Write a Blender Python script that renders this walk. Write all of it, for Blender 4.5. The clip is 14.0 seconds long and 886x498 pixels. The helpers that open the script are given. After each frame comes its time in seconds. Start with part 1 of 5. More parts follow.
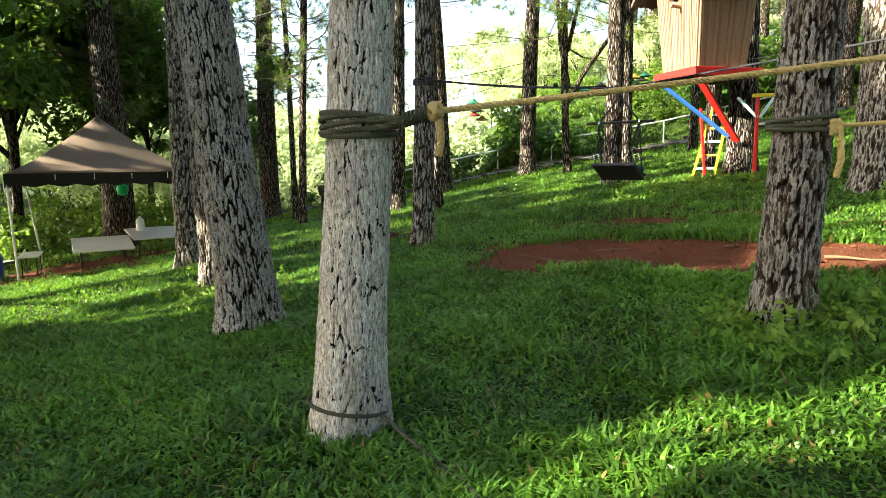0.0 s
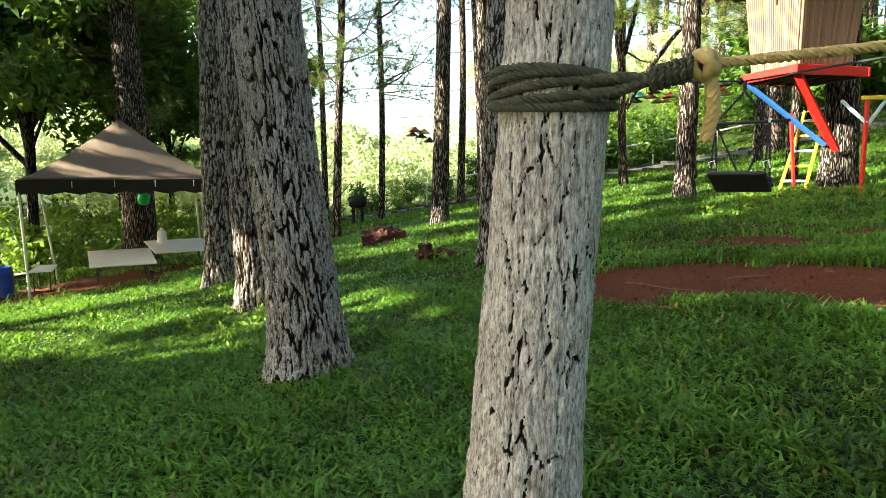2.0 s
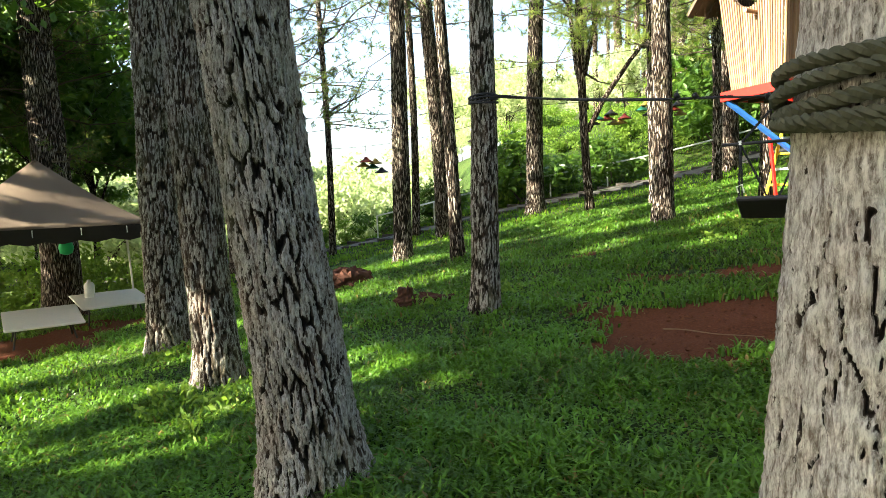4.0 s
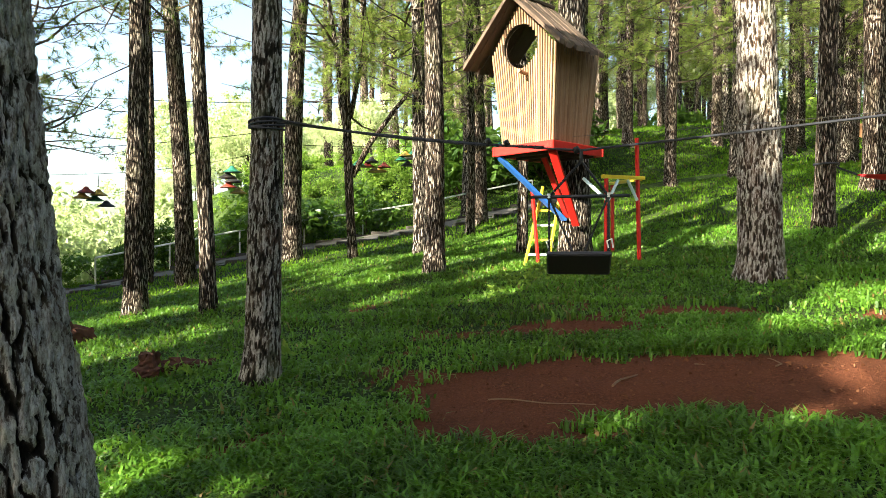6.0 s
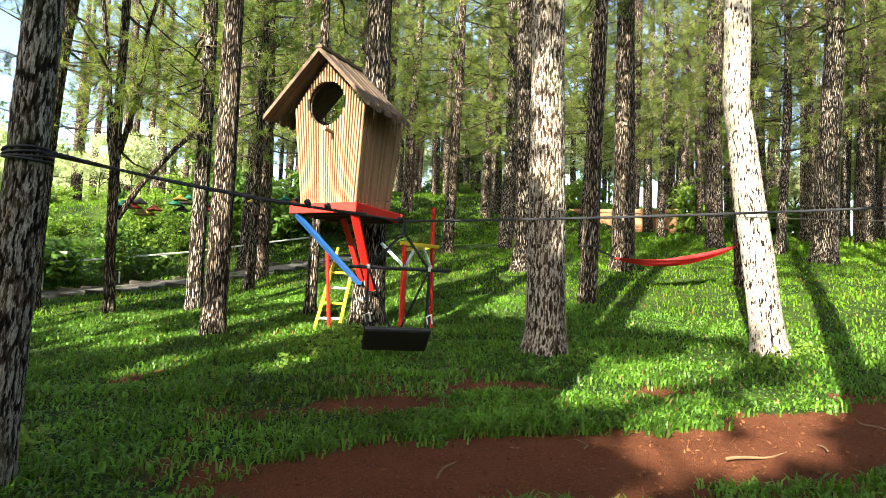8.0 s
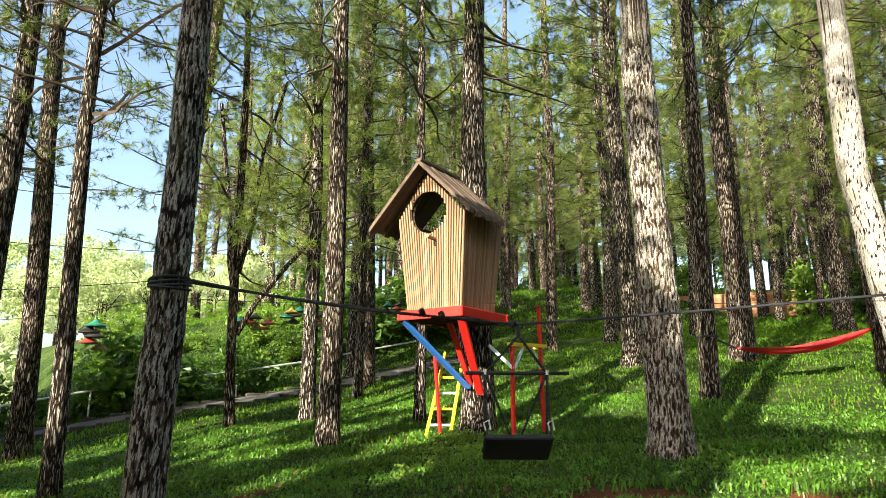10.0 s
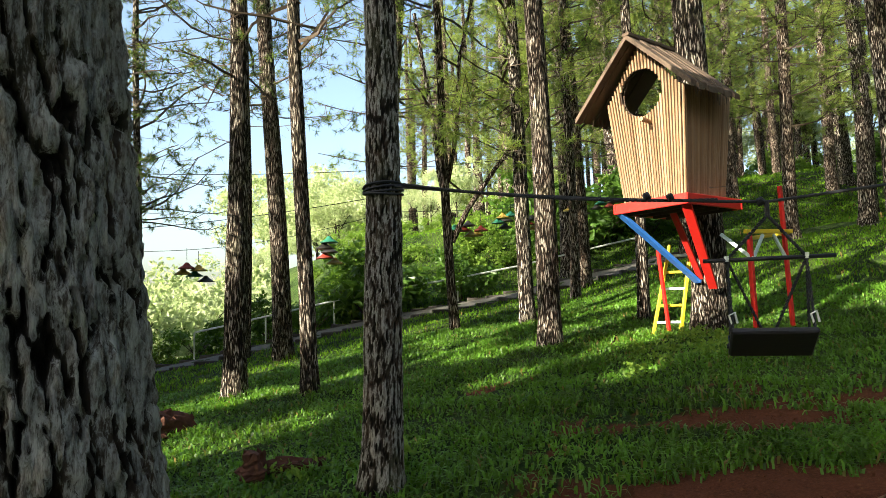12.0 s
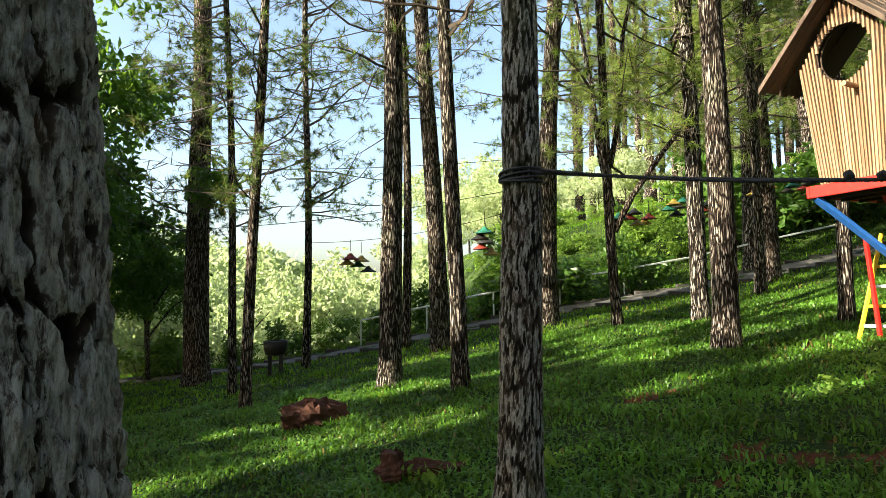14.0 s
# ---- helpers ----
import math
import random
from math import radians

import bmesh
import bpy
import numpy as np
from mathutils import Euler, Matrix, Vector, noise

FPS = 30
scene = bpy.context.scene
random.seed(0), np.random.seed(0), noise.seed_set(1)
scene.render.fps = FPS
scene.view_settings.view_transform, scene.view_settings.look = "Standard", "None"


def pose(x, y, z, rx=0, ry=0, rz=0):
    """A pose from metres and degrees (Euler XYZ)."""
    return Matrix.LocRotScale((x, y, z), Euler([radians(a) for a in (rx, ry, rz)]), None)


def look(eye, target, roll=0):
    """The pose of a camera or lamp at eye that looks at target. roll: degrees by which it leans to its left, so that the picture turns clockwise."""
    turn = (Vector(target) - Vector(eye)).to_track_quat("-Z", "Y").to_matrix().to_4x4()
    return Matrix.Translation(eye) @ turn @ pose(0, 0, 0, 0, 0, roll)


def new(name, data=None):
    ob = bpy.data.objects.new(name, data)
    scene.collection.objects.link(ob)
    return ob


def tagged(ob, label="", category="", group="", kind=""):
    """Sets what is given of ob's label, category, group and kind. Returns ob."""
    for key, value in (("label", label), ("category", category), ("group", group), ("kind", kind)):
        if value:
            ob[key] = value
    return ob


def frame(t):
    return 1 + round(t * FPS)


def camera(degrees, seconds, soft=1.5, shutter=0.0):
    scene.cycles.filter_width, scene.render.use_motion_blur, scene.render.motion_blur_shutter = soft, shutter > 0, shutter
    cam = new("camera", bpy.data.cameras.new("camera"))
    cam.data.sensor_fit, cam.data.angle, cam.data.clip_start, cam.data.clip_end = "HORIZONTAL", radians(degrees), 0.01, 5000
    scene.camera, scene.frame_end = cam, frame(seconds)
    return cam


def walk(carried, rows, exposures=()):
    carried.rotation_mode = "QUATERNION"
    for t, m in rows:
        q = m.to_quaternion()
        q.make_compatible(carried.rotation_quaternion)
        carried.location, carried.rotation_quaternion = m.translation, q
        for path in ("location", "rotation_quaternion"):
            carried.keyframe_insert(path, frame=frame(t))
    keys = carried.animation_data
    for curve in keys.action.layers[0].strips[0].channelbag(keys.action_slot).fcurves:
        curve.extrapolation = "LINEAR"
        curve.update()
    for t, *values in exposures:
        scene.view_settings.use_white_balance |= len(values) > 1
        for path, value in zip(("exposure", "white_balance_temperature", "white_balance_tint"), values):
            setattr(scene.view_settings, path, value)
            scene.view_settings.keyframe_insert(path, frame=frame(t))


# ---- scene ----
cam = camera(68.9, 14.0, soft=0.7)
PATH = [
    (0, (-0.048, -0.033, 1.508), (-0.02, 1.949, 1.241), -0.7),
    (0.5, (-0.229, 0.334, 1.456), (-0.283, 2.323, 1.253), -0.6),
    (1, (-0.397, 0.655, 1.469), (-0.486, 2.639, 1.23), -0.8),
    (1.5, (-0.611, 0.946, 1.468), (-0.627, 2.929, 1.215), -0.5),
    (2, (-0.8, 1.326, 1.44), (-0.811, 3.313, 1.213), -0.2),
    (2.2, (-0.887, 1.456, 1.411), (-0.958, 3.453, 1.325), 0.7),
    (4.3, (-1.489, 2.584, 1.564), (-1.219, 4.559, 1.41), -2.25),
    (4.5, (-1.547, 2.707, 1.552), (-1.172, 4.666, 1.42), -0.85),
    (5, (-1.685, 3.009, 1.557), (-0.994, 4.882, 1.438), -0.87),
    (5.5, (-1.726, 3.317, 1.563), (-0.852, 5.107, 1.382), 0.05),
    (6, (-1.675, 3.608, 1.572), (-0.712, 5.36, 1.547), -0.25),
    (6.5, (-1.63, 3.853, 1.578), (-0.383, 5.417, 1.575), 1.05),
    (7, (-1.631, 4.029, 1.603), (-0.112, 5.329, 1.621), -1.7),
    (7.5, (-1.711, 4.146, 1.648), (-0.163, 5.411, 1.705), 1.0),
    (8, (-1.755, 4.216, 1.724), (-0.249, 5.524, 1.88), 2.5),
    (8.2, (-1.745, 4.204, 1.734), (-0.26, 5.526, 1.957), 2.0),
    (10.3, (-1.882, 4.36, 1.79), (-0.697, 5.908, 2.234), -0.41),
    (10.5, (-1.835, 4.423, 1.801), (-0.715, 6.031, 2.201), -0.64),
    (11, (-1.74, 4.527, 1.762), (-0.752, 6.24, 2.067), -1.04),
    (11.5, (-1.719, 4.603, 1.746), (-0.922, 6.418, 2.01), -2.46),
    (12, (-1.705, 4.674, 1.717), (-0.967, 6.525, 1.887), -1.84),
    (12.5, (-1.693, 4.855, 1.7), (-1.063, 6.746, 1.852), -0.64),
    (13, (-1.628, 4.997, 1.731), (-1.022, 6.899, 1.85), -1.84),
    (13.5, (-1.505, 5.059, 1.753), (-1.071, 7.006, 1.894), -3.04),
    (14, (-1.343, 5.086, 1.788), (-1.106, 7.066, 1.936), -0.84),
]
KELVIN, TINT = 6600, 6
SKY_POWER = 0.10
SUN_POWER = 5.0
EXPOSURES = [(0, 2.85), (2.0, 2.95), (5, 2.85), (6.5, 2.6), (7.5, 2.6), (10.3, 2.15), (14, 2.15)]
walk(cam, [(t, look(eye, target, roll)) for t, eye, target, roll in PATH], [(t, stops, KELVIN, TINT) for t, stops in EXPOSURES])

# ---- world, sun ----
SUN_AZ = math.atan2(-0.26, -0.9656)
SUN_EL = radians(25)
SUN = Vector((math.cos(SUN_EL) * math.cos(SUN_AZ), math.cos(SUN_EL) * math.sin(SUN_AZ), math.sin(SUN_EL)))
world = bpy.data.worlds.new("sky")
scene.world = world
world.use_nodes = True
_sky = world.node_tree.nodes.new("ShaderNodeTexSky")
_sky.sky_type, _sky.sun_disc = "NISHITA", False
_sky.sun_elevation, _sky.sun_rotation = SUN_EL, radians(90) - SUN_AZ
_sky.air_density, _sky.dust_density = 1.0, 3.5
world.node_tree.links.new(_sky.outputs[0], world.node_tree.nodes["Background"].inputs[0])
world.node_tree.nodes["Background"].inputs[1].default_value = SKY_POWER
sun = new("sun", bpy.data.lights.new("sun", "SUN"))
sun.data.energy, sun.data.angle, sun.data.color = SUN_POWER, radians(0.6), (1.0, 0.91, 0.73)
sun.matrix_world = look(SUN * 60, (0, 0, 0))


# ---- materials ----
class Nodes:
    """A short way to wire a node material."""

    def __init__(self, name):
        self.mat = bpy.data.materials.new(name)
        self.mat.use_nodes = True
        self.tree = self.mat.node_tree
        self.bsdf = self.tree.nodes["Principled BSDF"]
        self.out = self.tree.nodes["Material Output"]

    def add(self, kind, **inputs):
        node = self.tree.nodes.new("ShaderNode" + kind)
        for key, value in inputs.items():
            key = key.replace("_", " ")
            if hasattr(value, "is_output"):
                self.tree.links.new(value, node.inputs[key])
            else:
                node.inputs[key].default_value = value
        return node

    def link(self, a, b):
        self.tree.links.new(a, b)

    def coords(self, scale=(1, 1, 1), world_space=False):
        src = self.add("NewGeometry").outputs["Position"] if world_space else self.add("TexCoord").outputs["Object"]
        m = self.add("Mapping")
        self.link(src, m.inputs["Vector"])
        m.inputs["Scale"].default_value = scale
        return m.outputs["Vector"]

    def noise(self, vec, scale, detail=4.0, rough=0.6):
        return self.add("TexNoise", Vector=vec, Scale=scale, Detail=detail, Roughness=rough).outputs["Fac"]

    def ramp(self, fac, *stops):
        n = self.add("ValToRGB", Fac=fac)
        el = n.color_ramp.elements
        while len(el) < len(stops):
            el.new(0.5)
        for e, (p, c) in zip(el, stops):
            e.position, e.color = p, (*c, 1)
        return n.outputs["Color"]

    def math(self, op, a, b=0.0):
        n = self.tree.nodes.new("ShaderNodeMath")
        n.operation = op
        for i, v in enumerate((a, b)):
            if hasattr(v, "is_output"):
                self.link(v, n.inputs[i])
            else:
                n.inputs[i].default_value = v
        return n.outputs[0]

    def mix(self, fac, a, b, mode="MIX"):
        n = self.tree.nodes.new("ShaderNodeMixRGB")
        n.blend_type = mode
        for i, v in enumerate((fac, a, b)):
            if hasattr(v, "is_output"):
                self.link(v, n.inputs[i])
            else:
                n.inputs[i].default_value = v if i == 0 else (*v, 1)
        return n.outputs[0]

    def finish(self, color, rough=0.8, bump=None, depth=0.01, strength=1.0, metal=0.0, spec=0.3):
        b = self.bsdf
        for key, v in (("Base Color", color), ("Roughness", rough), ("Metallic", metal), ("Specular IOR Level", spec)):
            if hasattr(v, "is_output"):
                self.link(v, b.inputs[key])
            else:
                b.inputs[key].default_value = (*v, 1) if isinstance(v, tuple) else v
        if bump is not None:
            n = self.add("Bump", Height=bump, Distance=depth, Strength=strength)
            self.link(n.outputs[0], b.inputs["Normal"])
        return self.mat


def mat_bark(name, grey=1.0, near=False, pale=0.5):
    """Furrowed pine bark: brown ridges, pale flakes, dark joints with furrow shade painted in. pale: how much of the
    ridges has weathered to grey.
    """
    n = Nodes(name)
    tint = n.add("ObjectInfo").outputs["Random"]
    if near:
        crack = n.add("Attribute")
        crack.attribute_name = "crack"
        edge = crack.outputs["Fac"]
    else:
        warp = n.add("TexNoise", Vector=n.coords((9, 9, 1.6)), Scale=1.0, Detail=3.0)
        vec = n.mix(0.11, n.coords((1, 1, 0.13)), warp.outputs["Color"], "ADD")
        v = n.tree.nodes.new("ShaderNodeTexVoronoi")
        v.feature = "DISTANCE_TO_EDGE"
        v.inputs["Scale"].default_value = 32.0
        n.link(vec, v.inputs["Vector"])
        edge = n.math("MULTIPLY", v.outputs["Distance"], 3.4)
    fine = n.noise(n.coords((1, 1, 0.22)), 90.0, 6.0, 0.75)
    flake = n.noise(n.coords((1, 1, 0.14 if near else 0.25)), 36.0 if near else 26.0, 7.0, 0.78)
    blot = n.noise(n.coords((1, 1, 0.5)), 1.9, 3.0)
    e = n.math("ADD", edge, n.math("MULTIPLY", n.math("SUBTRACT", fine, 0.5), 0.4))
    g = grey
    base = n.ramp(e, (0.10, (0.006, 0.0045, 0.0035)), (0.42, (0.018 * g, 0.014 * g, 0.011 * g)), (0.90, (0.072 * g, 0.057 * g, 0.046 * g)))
    grain = n.mix(n.ramp(fine, (0.38, (0, 0, 0)), (0.60, (1, 1, 1))), (0.12 * g, 0.10 * g, 0.084 * g), (0.50 * g, 0.485 * g, 0.455 * g) if near else (0.36 * g, 0.335 * g, 0.30 * g))
    amount = n.math("ADD", n.math("MULTIPLY", flake, 0.8), n.math("MULTIPLY", n.math("SUBTRACT", e, 0.5), 0.36))
    lo, soft = 0.60 - 0.40 * pale, 0.06 if near else 0.18
    col = n.mix(n.ramp(amount, (lo, (0, 0, 0)), (lo + soft, (1, 1, 1))), base, grain)
    col = n.mix(n.ramp(blot, (0.52, (0, 0, 0)), (0.72, (0.5, 0.5, 0.5))), col, (0.12, 0.135, 0.07))
    rust = n.noise(n.coords((1, 1, 0.4)), 6.0, 4.0, 0.65)
    col = n.mix(n.ramp(rust, (0.50, (0, 0, 0)), (0.68, (0.30, 0.30, 0.30) if near else (0.2, 0.2, 0.2))), col, (0.15, 0.085, 0.055))
    col = n.mix(n.math("MULTIPLY", tint, 0.10 if near else 0.28), col, (0.15, 0.088, 0.058))
    # joints go darker than their own brown: furrow shade as colour
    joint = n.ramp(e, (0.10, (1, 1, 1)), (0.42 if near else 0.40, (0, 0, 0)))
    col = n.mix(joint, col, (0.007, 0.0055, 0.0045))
    bump = n.math("ADD", n.math("MULTIPLY", n.math("MINIMUM", edge, 0.6), 0.2 if near else 0.9), n.math("ADD", n.math("MULTIPLY", fine, 0.35), n.math("MULTIPLY", flake, 0.55)))
    return n.finish(col, 0.9, bump, 0.03 if near else 0.05, 1.0, spec=0.12)


def mat_leaf(name, dark, light, translucent=0.45, rough=0.5, patch=0.0, gloss=0.25, clump=0.0):
    n = Nodes(name)
    isl = n.add("NewGeometry").outputs["Random Per Island"]
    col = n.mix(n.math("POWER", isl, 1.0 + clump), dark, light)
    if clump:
        # noise patches painted darker, for the shade between tufts
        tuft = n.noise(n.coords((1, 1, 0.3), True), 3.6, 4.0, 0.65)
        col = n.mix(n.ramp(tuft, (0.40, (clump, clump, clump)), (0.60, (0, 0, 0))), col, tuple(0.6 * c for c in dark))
    big = n.noise(n.coords((1, 1, 1), True), 0.6, 2.0)
    col = n.mix(n.ramp(big, (0.35, (0, 0, 0)), (0.7, (0.5, 0.5, 0.5))), col, tuple(c * 1.25 for c in light))
    if patch:
        dry = n.ramp(n.add("TexWhiteNoise", Vector=n.add("CombineXYZ", X=isl).outputs[0]).outputs["Value"], (1 - patch - 0.01, (0, 0, 0)), (1 - patch, (1, 1, 1)))
        col = n.mix(dry, col, (0.20, 0.13, 0.05))
    n.finish(col, rough, spec=gloss)
    tr = n.add("BsdfTranslucent")
    n.link(n.mix(0.35, col, (0.26, 0.44, 0.025)), tr.inputs["Color"])
    mx = n.tree.nodes.new("ShaderNodeMixShader")
    mx.inputs[0].default_value = translucent
    n.link(n.bsdf.outputs[0], mx.inputs[1])
    n.link(tr.outputs[0], mx.inputs[2])
    n.link(mx.outputs[0], n.out.inputs["Surface"])
    return n.mat


def mat_ground():
    n = Nodes("ground_turf_and_soil")
    a = n.add("Attribute")
    a.attribute_name = "bare"
    c = n.coords((1, 1, 1), True)
    f, m, big = n.noise(c, 45.0, 6.0, 0.7), n.noise(c, 5.0, 5.0), n.noise(c, 0.5, 3.0)
    soil = n.ramp(f, (0.25, (0.032, 0.010, 0.005)), (0.5, (0.088, 0.028, 0.013)), (0.8, (0.19, 0.072, 0.036)))
    soil = n.mix(n.ramp(m, (0.35, (0, 0, 0)), (0.75, (0.7, 0.7, 0.7))), soil, (0.12, 0.042, 0.020))
    turf = n.ramp(f, (0.3, (0.006, 0.010, 0.003)), (0.55, (0.014, 0.030, 0.006)), (0.8, (0.04, 0.075, 0.014)))
    turf = n.mix(n.ramp(m, (0.45, (0, 0, 0)), (0.7, (0.6, 0.6, 0.6))), turf, (0.06, 0.11, 0.018))
    turf = n.mix(n.ramp(big, (0.45, (0, 0, 0)), (0.75, (0.35, 0.35, 0.35))), turf, (0.10, 0.13, 0.03))
    edge = n.ramp(n.math("ADD", a.outputs["Fac"], n.math("MULTIPLY", n.math("SUBTRACT", m, 0.5), 0.7)), (0.38, (0, 0, 0)), (0.58, (1, 1, 1)))
    return n.finish(n.mix(edge, turf, soil), 0.95, n.math("ADD", f, m), 0.03, 0.8, spec=0.12)


def mat_plain(name, color, rough=0.6, scale=30.0, var=0.35, metal=0.0, spec=0.3, depth=0.002, stretch=(1, 1, 1), worn=None):
    n = Nodes(name)
    c = n.coords(stretch)
    f, g = n.noise(c, scale, 5.0, 0.65), n.noise(c, scale * 0.12, 3.0)
    lo, hi = tuple(v * (1 - var) for v in color), tuple(min(1, v * (1 + var)) for v in color)
    col = n.mix(g, n.ramp(f, (0.3, lo), (0.7, hi)), color)
    if worn:
        col = n.mix(n.ramp(f, (0.60, (0, 0, 0)), (0.70, (0.8, 0.8, 0.8))), col, worn)
    return n.finish(col, rough, f, depth, 0.6, metal, spec)


def mat_slat():
    n = Nodes("split_bamboo")
    r = n.add("ObjectInfo").outputs["Random"]
    c = n.coords((40, 40, 2.5))
    f, g = n.noise(c, 1.0, 5.0, 0.6), n.noise(n.coords((1, 1, 0.5)), 5.0, 3.0)
    col = n.mix(r, (0.165, 0.095, 0.058), (0.37, 0.245, 0.160))
    col = n.mix(n.ramp(f, (0.3, (0.8, 0.8, 0.8)), (0.65, (0, 0, 0))), col, (0.27, 0.145, 0.06))
    col = n.mix(n.ramp(g, (0.5, (0, 0, 0)), (0.75, (0.5, 0.5, 0.5))), col, (0.30, 0.22, 0.145))
    return n.finish(col, 0.6, f, 0.003, 0.6)


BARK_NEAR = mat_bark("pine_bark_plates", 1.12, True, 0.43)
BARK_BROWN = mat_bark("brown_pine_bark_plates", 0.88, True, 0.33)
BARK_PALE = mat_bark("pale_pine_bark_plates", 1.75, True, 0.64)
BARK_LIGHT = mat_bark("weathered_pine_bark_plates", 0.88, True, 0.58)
BARK = mat_bark("pine_bark", 1.35, False, 0.42)
BARK_THIN = mat_plain("dead_twig_bark", (0.075, 0.055, 0.04), 0.9, 40, 0.4)
NEEDLE = mat_leaf("pine_needles", (0.022, 0.042, 0.020), (0.085, 0.115, 0.035), 0.45, 0.6, 0.14)
# copy of the needles with sunshine put into the colour
NEEDLE_LIT = mat_leaf("sunlit_pine_needles", (0.055, 0.105, 0.026), (0.26, 0.32, 0.075), 0.5, 0.6, 0.06)
LEAF = mat_leaf("broad_leaves", (0.022, 0.060, 0.012), (0.075, 0.15, 0.025), 0.4, 0.35)
# brighter copy of LEAF: the sunlit look is in its colour
LEAF_LIT = mat_leaf("sunlit_leaves", (0.07, 0.15, 0.02), (0.20, 0.30, 0.05), 0.5, 0.5)
# leaf colour paled to give far trees their haze
LEAF_HAZE = mat_leaf("hazy_leaves", (0.27, 0.33, 0.17), (0.46, 0.50, 0.30), 0.5, 0.6)
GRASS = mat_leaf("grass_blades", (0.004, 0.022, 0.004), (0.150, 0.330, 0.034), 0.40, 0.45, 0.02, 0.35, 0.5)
GRASS_FAR = mat_leaf("rough_grass", (0.028, 0.085, 0.009), (0.165, 0.31, 0.028), 0.45, 0.7, 0.03, 0.05, 0.4)
GROUND = mat_ground()
SLAT = mat_slat()
THATCH = mat_plain("weathered_board_roof", (0.10, 0.070, 0.052), 0.9, 18, 0.6, stretch=(8, 1, 1), depth=0.01)
RED = mat_plain("red_paint", (0.52, 0.018, 0.014), 0.42, 14, 0.18, worn=(0.30, 0.05, 0.03))
BLUE = mat_plain("blue_paint", (0.030, 0.14, 0.48), 0.42, 14, 0.2, worn=(0.18, 0.24, 0.36))
YELLOW = mat_plain("yellow_paint", (0.66, 0.48, 0.03), 0.45, 14, 0.2, worn=(0.4, 0.3, 0.12))
PALE = mat_plain("pale_blue_paint", (0.50, 0.62, 0.66), 0.5, 14, 0.2)
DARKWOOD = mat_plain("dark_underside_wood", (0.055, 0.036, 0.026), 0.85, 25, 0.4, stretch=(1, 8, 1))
ROPE_DARK = mat_plain("green_dark_rope", (0.060, 0.062, 0.040), 0.9, 90, 0.4)
ROPE_TAN = mat_plain("tan_rope", (0.42, 0.31, 0.13), 0.85, 90, 0.35)
BLACK = mat_plain("black_rubber", (0.020, 0.021, 0.027), 0.55, 40, 0.3)
WHITE = mat_plain("white_cord", (0.75, 0.75, 0.72), 0.8, 40, 0.1)
CANVAS = mat_plain("brown_tent_canvas", (0.25, 0.19, 0.14), 0.85, 60, 0.25)
VALANCE = mat_plain("dark_valance_cloth", (0.045, 0.036, 0.03), 0.9, 60, 0.25)
STEEL = mat_plain("pale_steel_tube", (0.55, 0.55, 0.52), 0.45, 30, 0.15, metal=0.5)
TABLE = mat_plain("white_folding_table_plastic", (0.72, 0.70, 0.66), 0.5, 30, 0.1)
IRON = mat_plain("dark_iron", (0.03, 0.028, 0.026), 0.6, 30, 0.3, metal=0.4)
RUST = mat_plain("reddish_rotten_wood", (0.070, 0.028, 0.018), 0.95, 16, 0.6, depth=0.02)
STONE = mat_plain("grey_kerb_stone", (0.055, 0.048, 0.042), 0.9, 14, 0.4, depth=0.01)
GRAVEL = mat_plain("grey_gravel_path", (0.095, 0.088, 0.08), 0.95, 40, 0.4, depth=0.01)
LANE = mat_plain("grey_paved_lane", (0.24, 0.225, 0.21), 0.9, 20, 0.3, depth=0.006)
RAIL = mat_plain("pale_metal_rail", (0.50, 0.52, 0.50), 0.45, 30, 0.15, metal=0.3)
CLOTH = mat_plain("dark_blue_cloth", (0.012, 0.05, 0.14), 0.8, 50, 0.2)
HAMMOCK = mat_plain("red_hammock_cloth", (0.55, 0.045, 0.055), 0.8, 50, 0.2)
DRUM = mat_plain("blue_plastic", (0.02, 0.07, 0.36), 0.35, 20, 0.15)
GREEN = mat_plain("green_plastic", (0.03, 0.55, 0.20), 0.4, 20, 0.15)
CRUMB = mat_leaf("earth_crumbs", (0.05, 0.017, 0.008), (0.15, 0.065, 0.033), 0.0, 0.95, 0.0, 0.05)
# lamp colours darkened, as if hanging against the light
DULL_GREEN = mat_plain("backlit_green_tin", (0.02, 0.14, 0.09), 0.6, 20, 0.3)
DULL_RED = mat_plain("backlit_red_tin", (0.20, 0.03, 0.02), 0.6, 20, 0.3)
DULL_YELLOW = mat_plain("backlit_yellow_tin", (0.32, 0.22, 0.04), 0.6, 20, 0.3)
BRICK = mat_plain("orange_earth_wall", (0.34, 0.17, 0.09), 0.9, 8, 0.4)


# ---- helpers of this scene ----
def fast_mesh(name, verts, tris, mats, smooth=False, index=None):
    me = bpy.data.meshes.new(name)
    verts, tris = np.asarray(verts, np.float32), np.asarray(tris, np.int32)
    me.vertices.add(len(verts))
    me.vertices.foreach_set("co", verts.ravel())
    me.loops.add(tris.size)
    me.loops.foreach_set("vertex_index", tris.ravel())
    me.polygons.add(len(tris))
    me.polygons.foreach_set("loop_start", np.arange(0, tris.size, tris.shape[1], dtype=np.int32))
    me.polygons.foreach_set("use_smooth", np.full(len(tris), smooth))
    for m in mats if isinstance(mats, (list, tuple)) else [mats]:
        me.materials.append(m)
    if index is not None:
        me.polygons.foreach_set("material_index", np.asarray(index, np.int32))
    me.update(calc_edges=True)
    me.validate()
    return me


def hang(ob, parent):
    if parent is not None:
        ob.parent = parent
    return ob


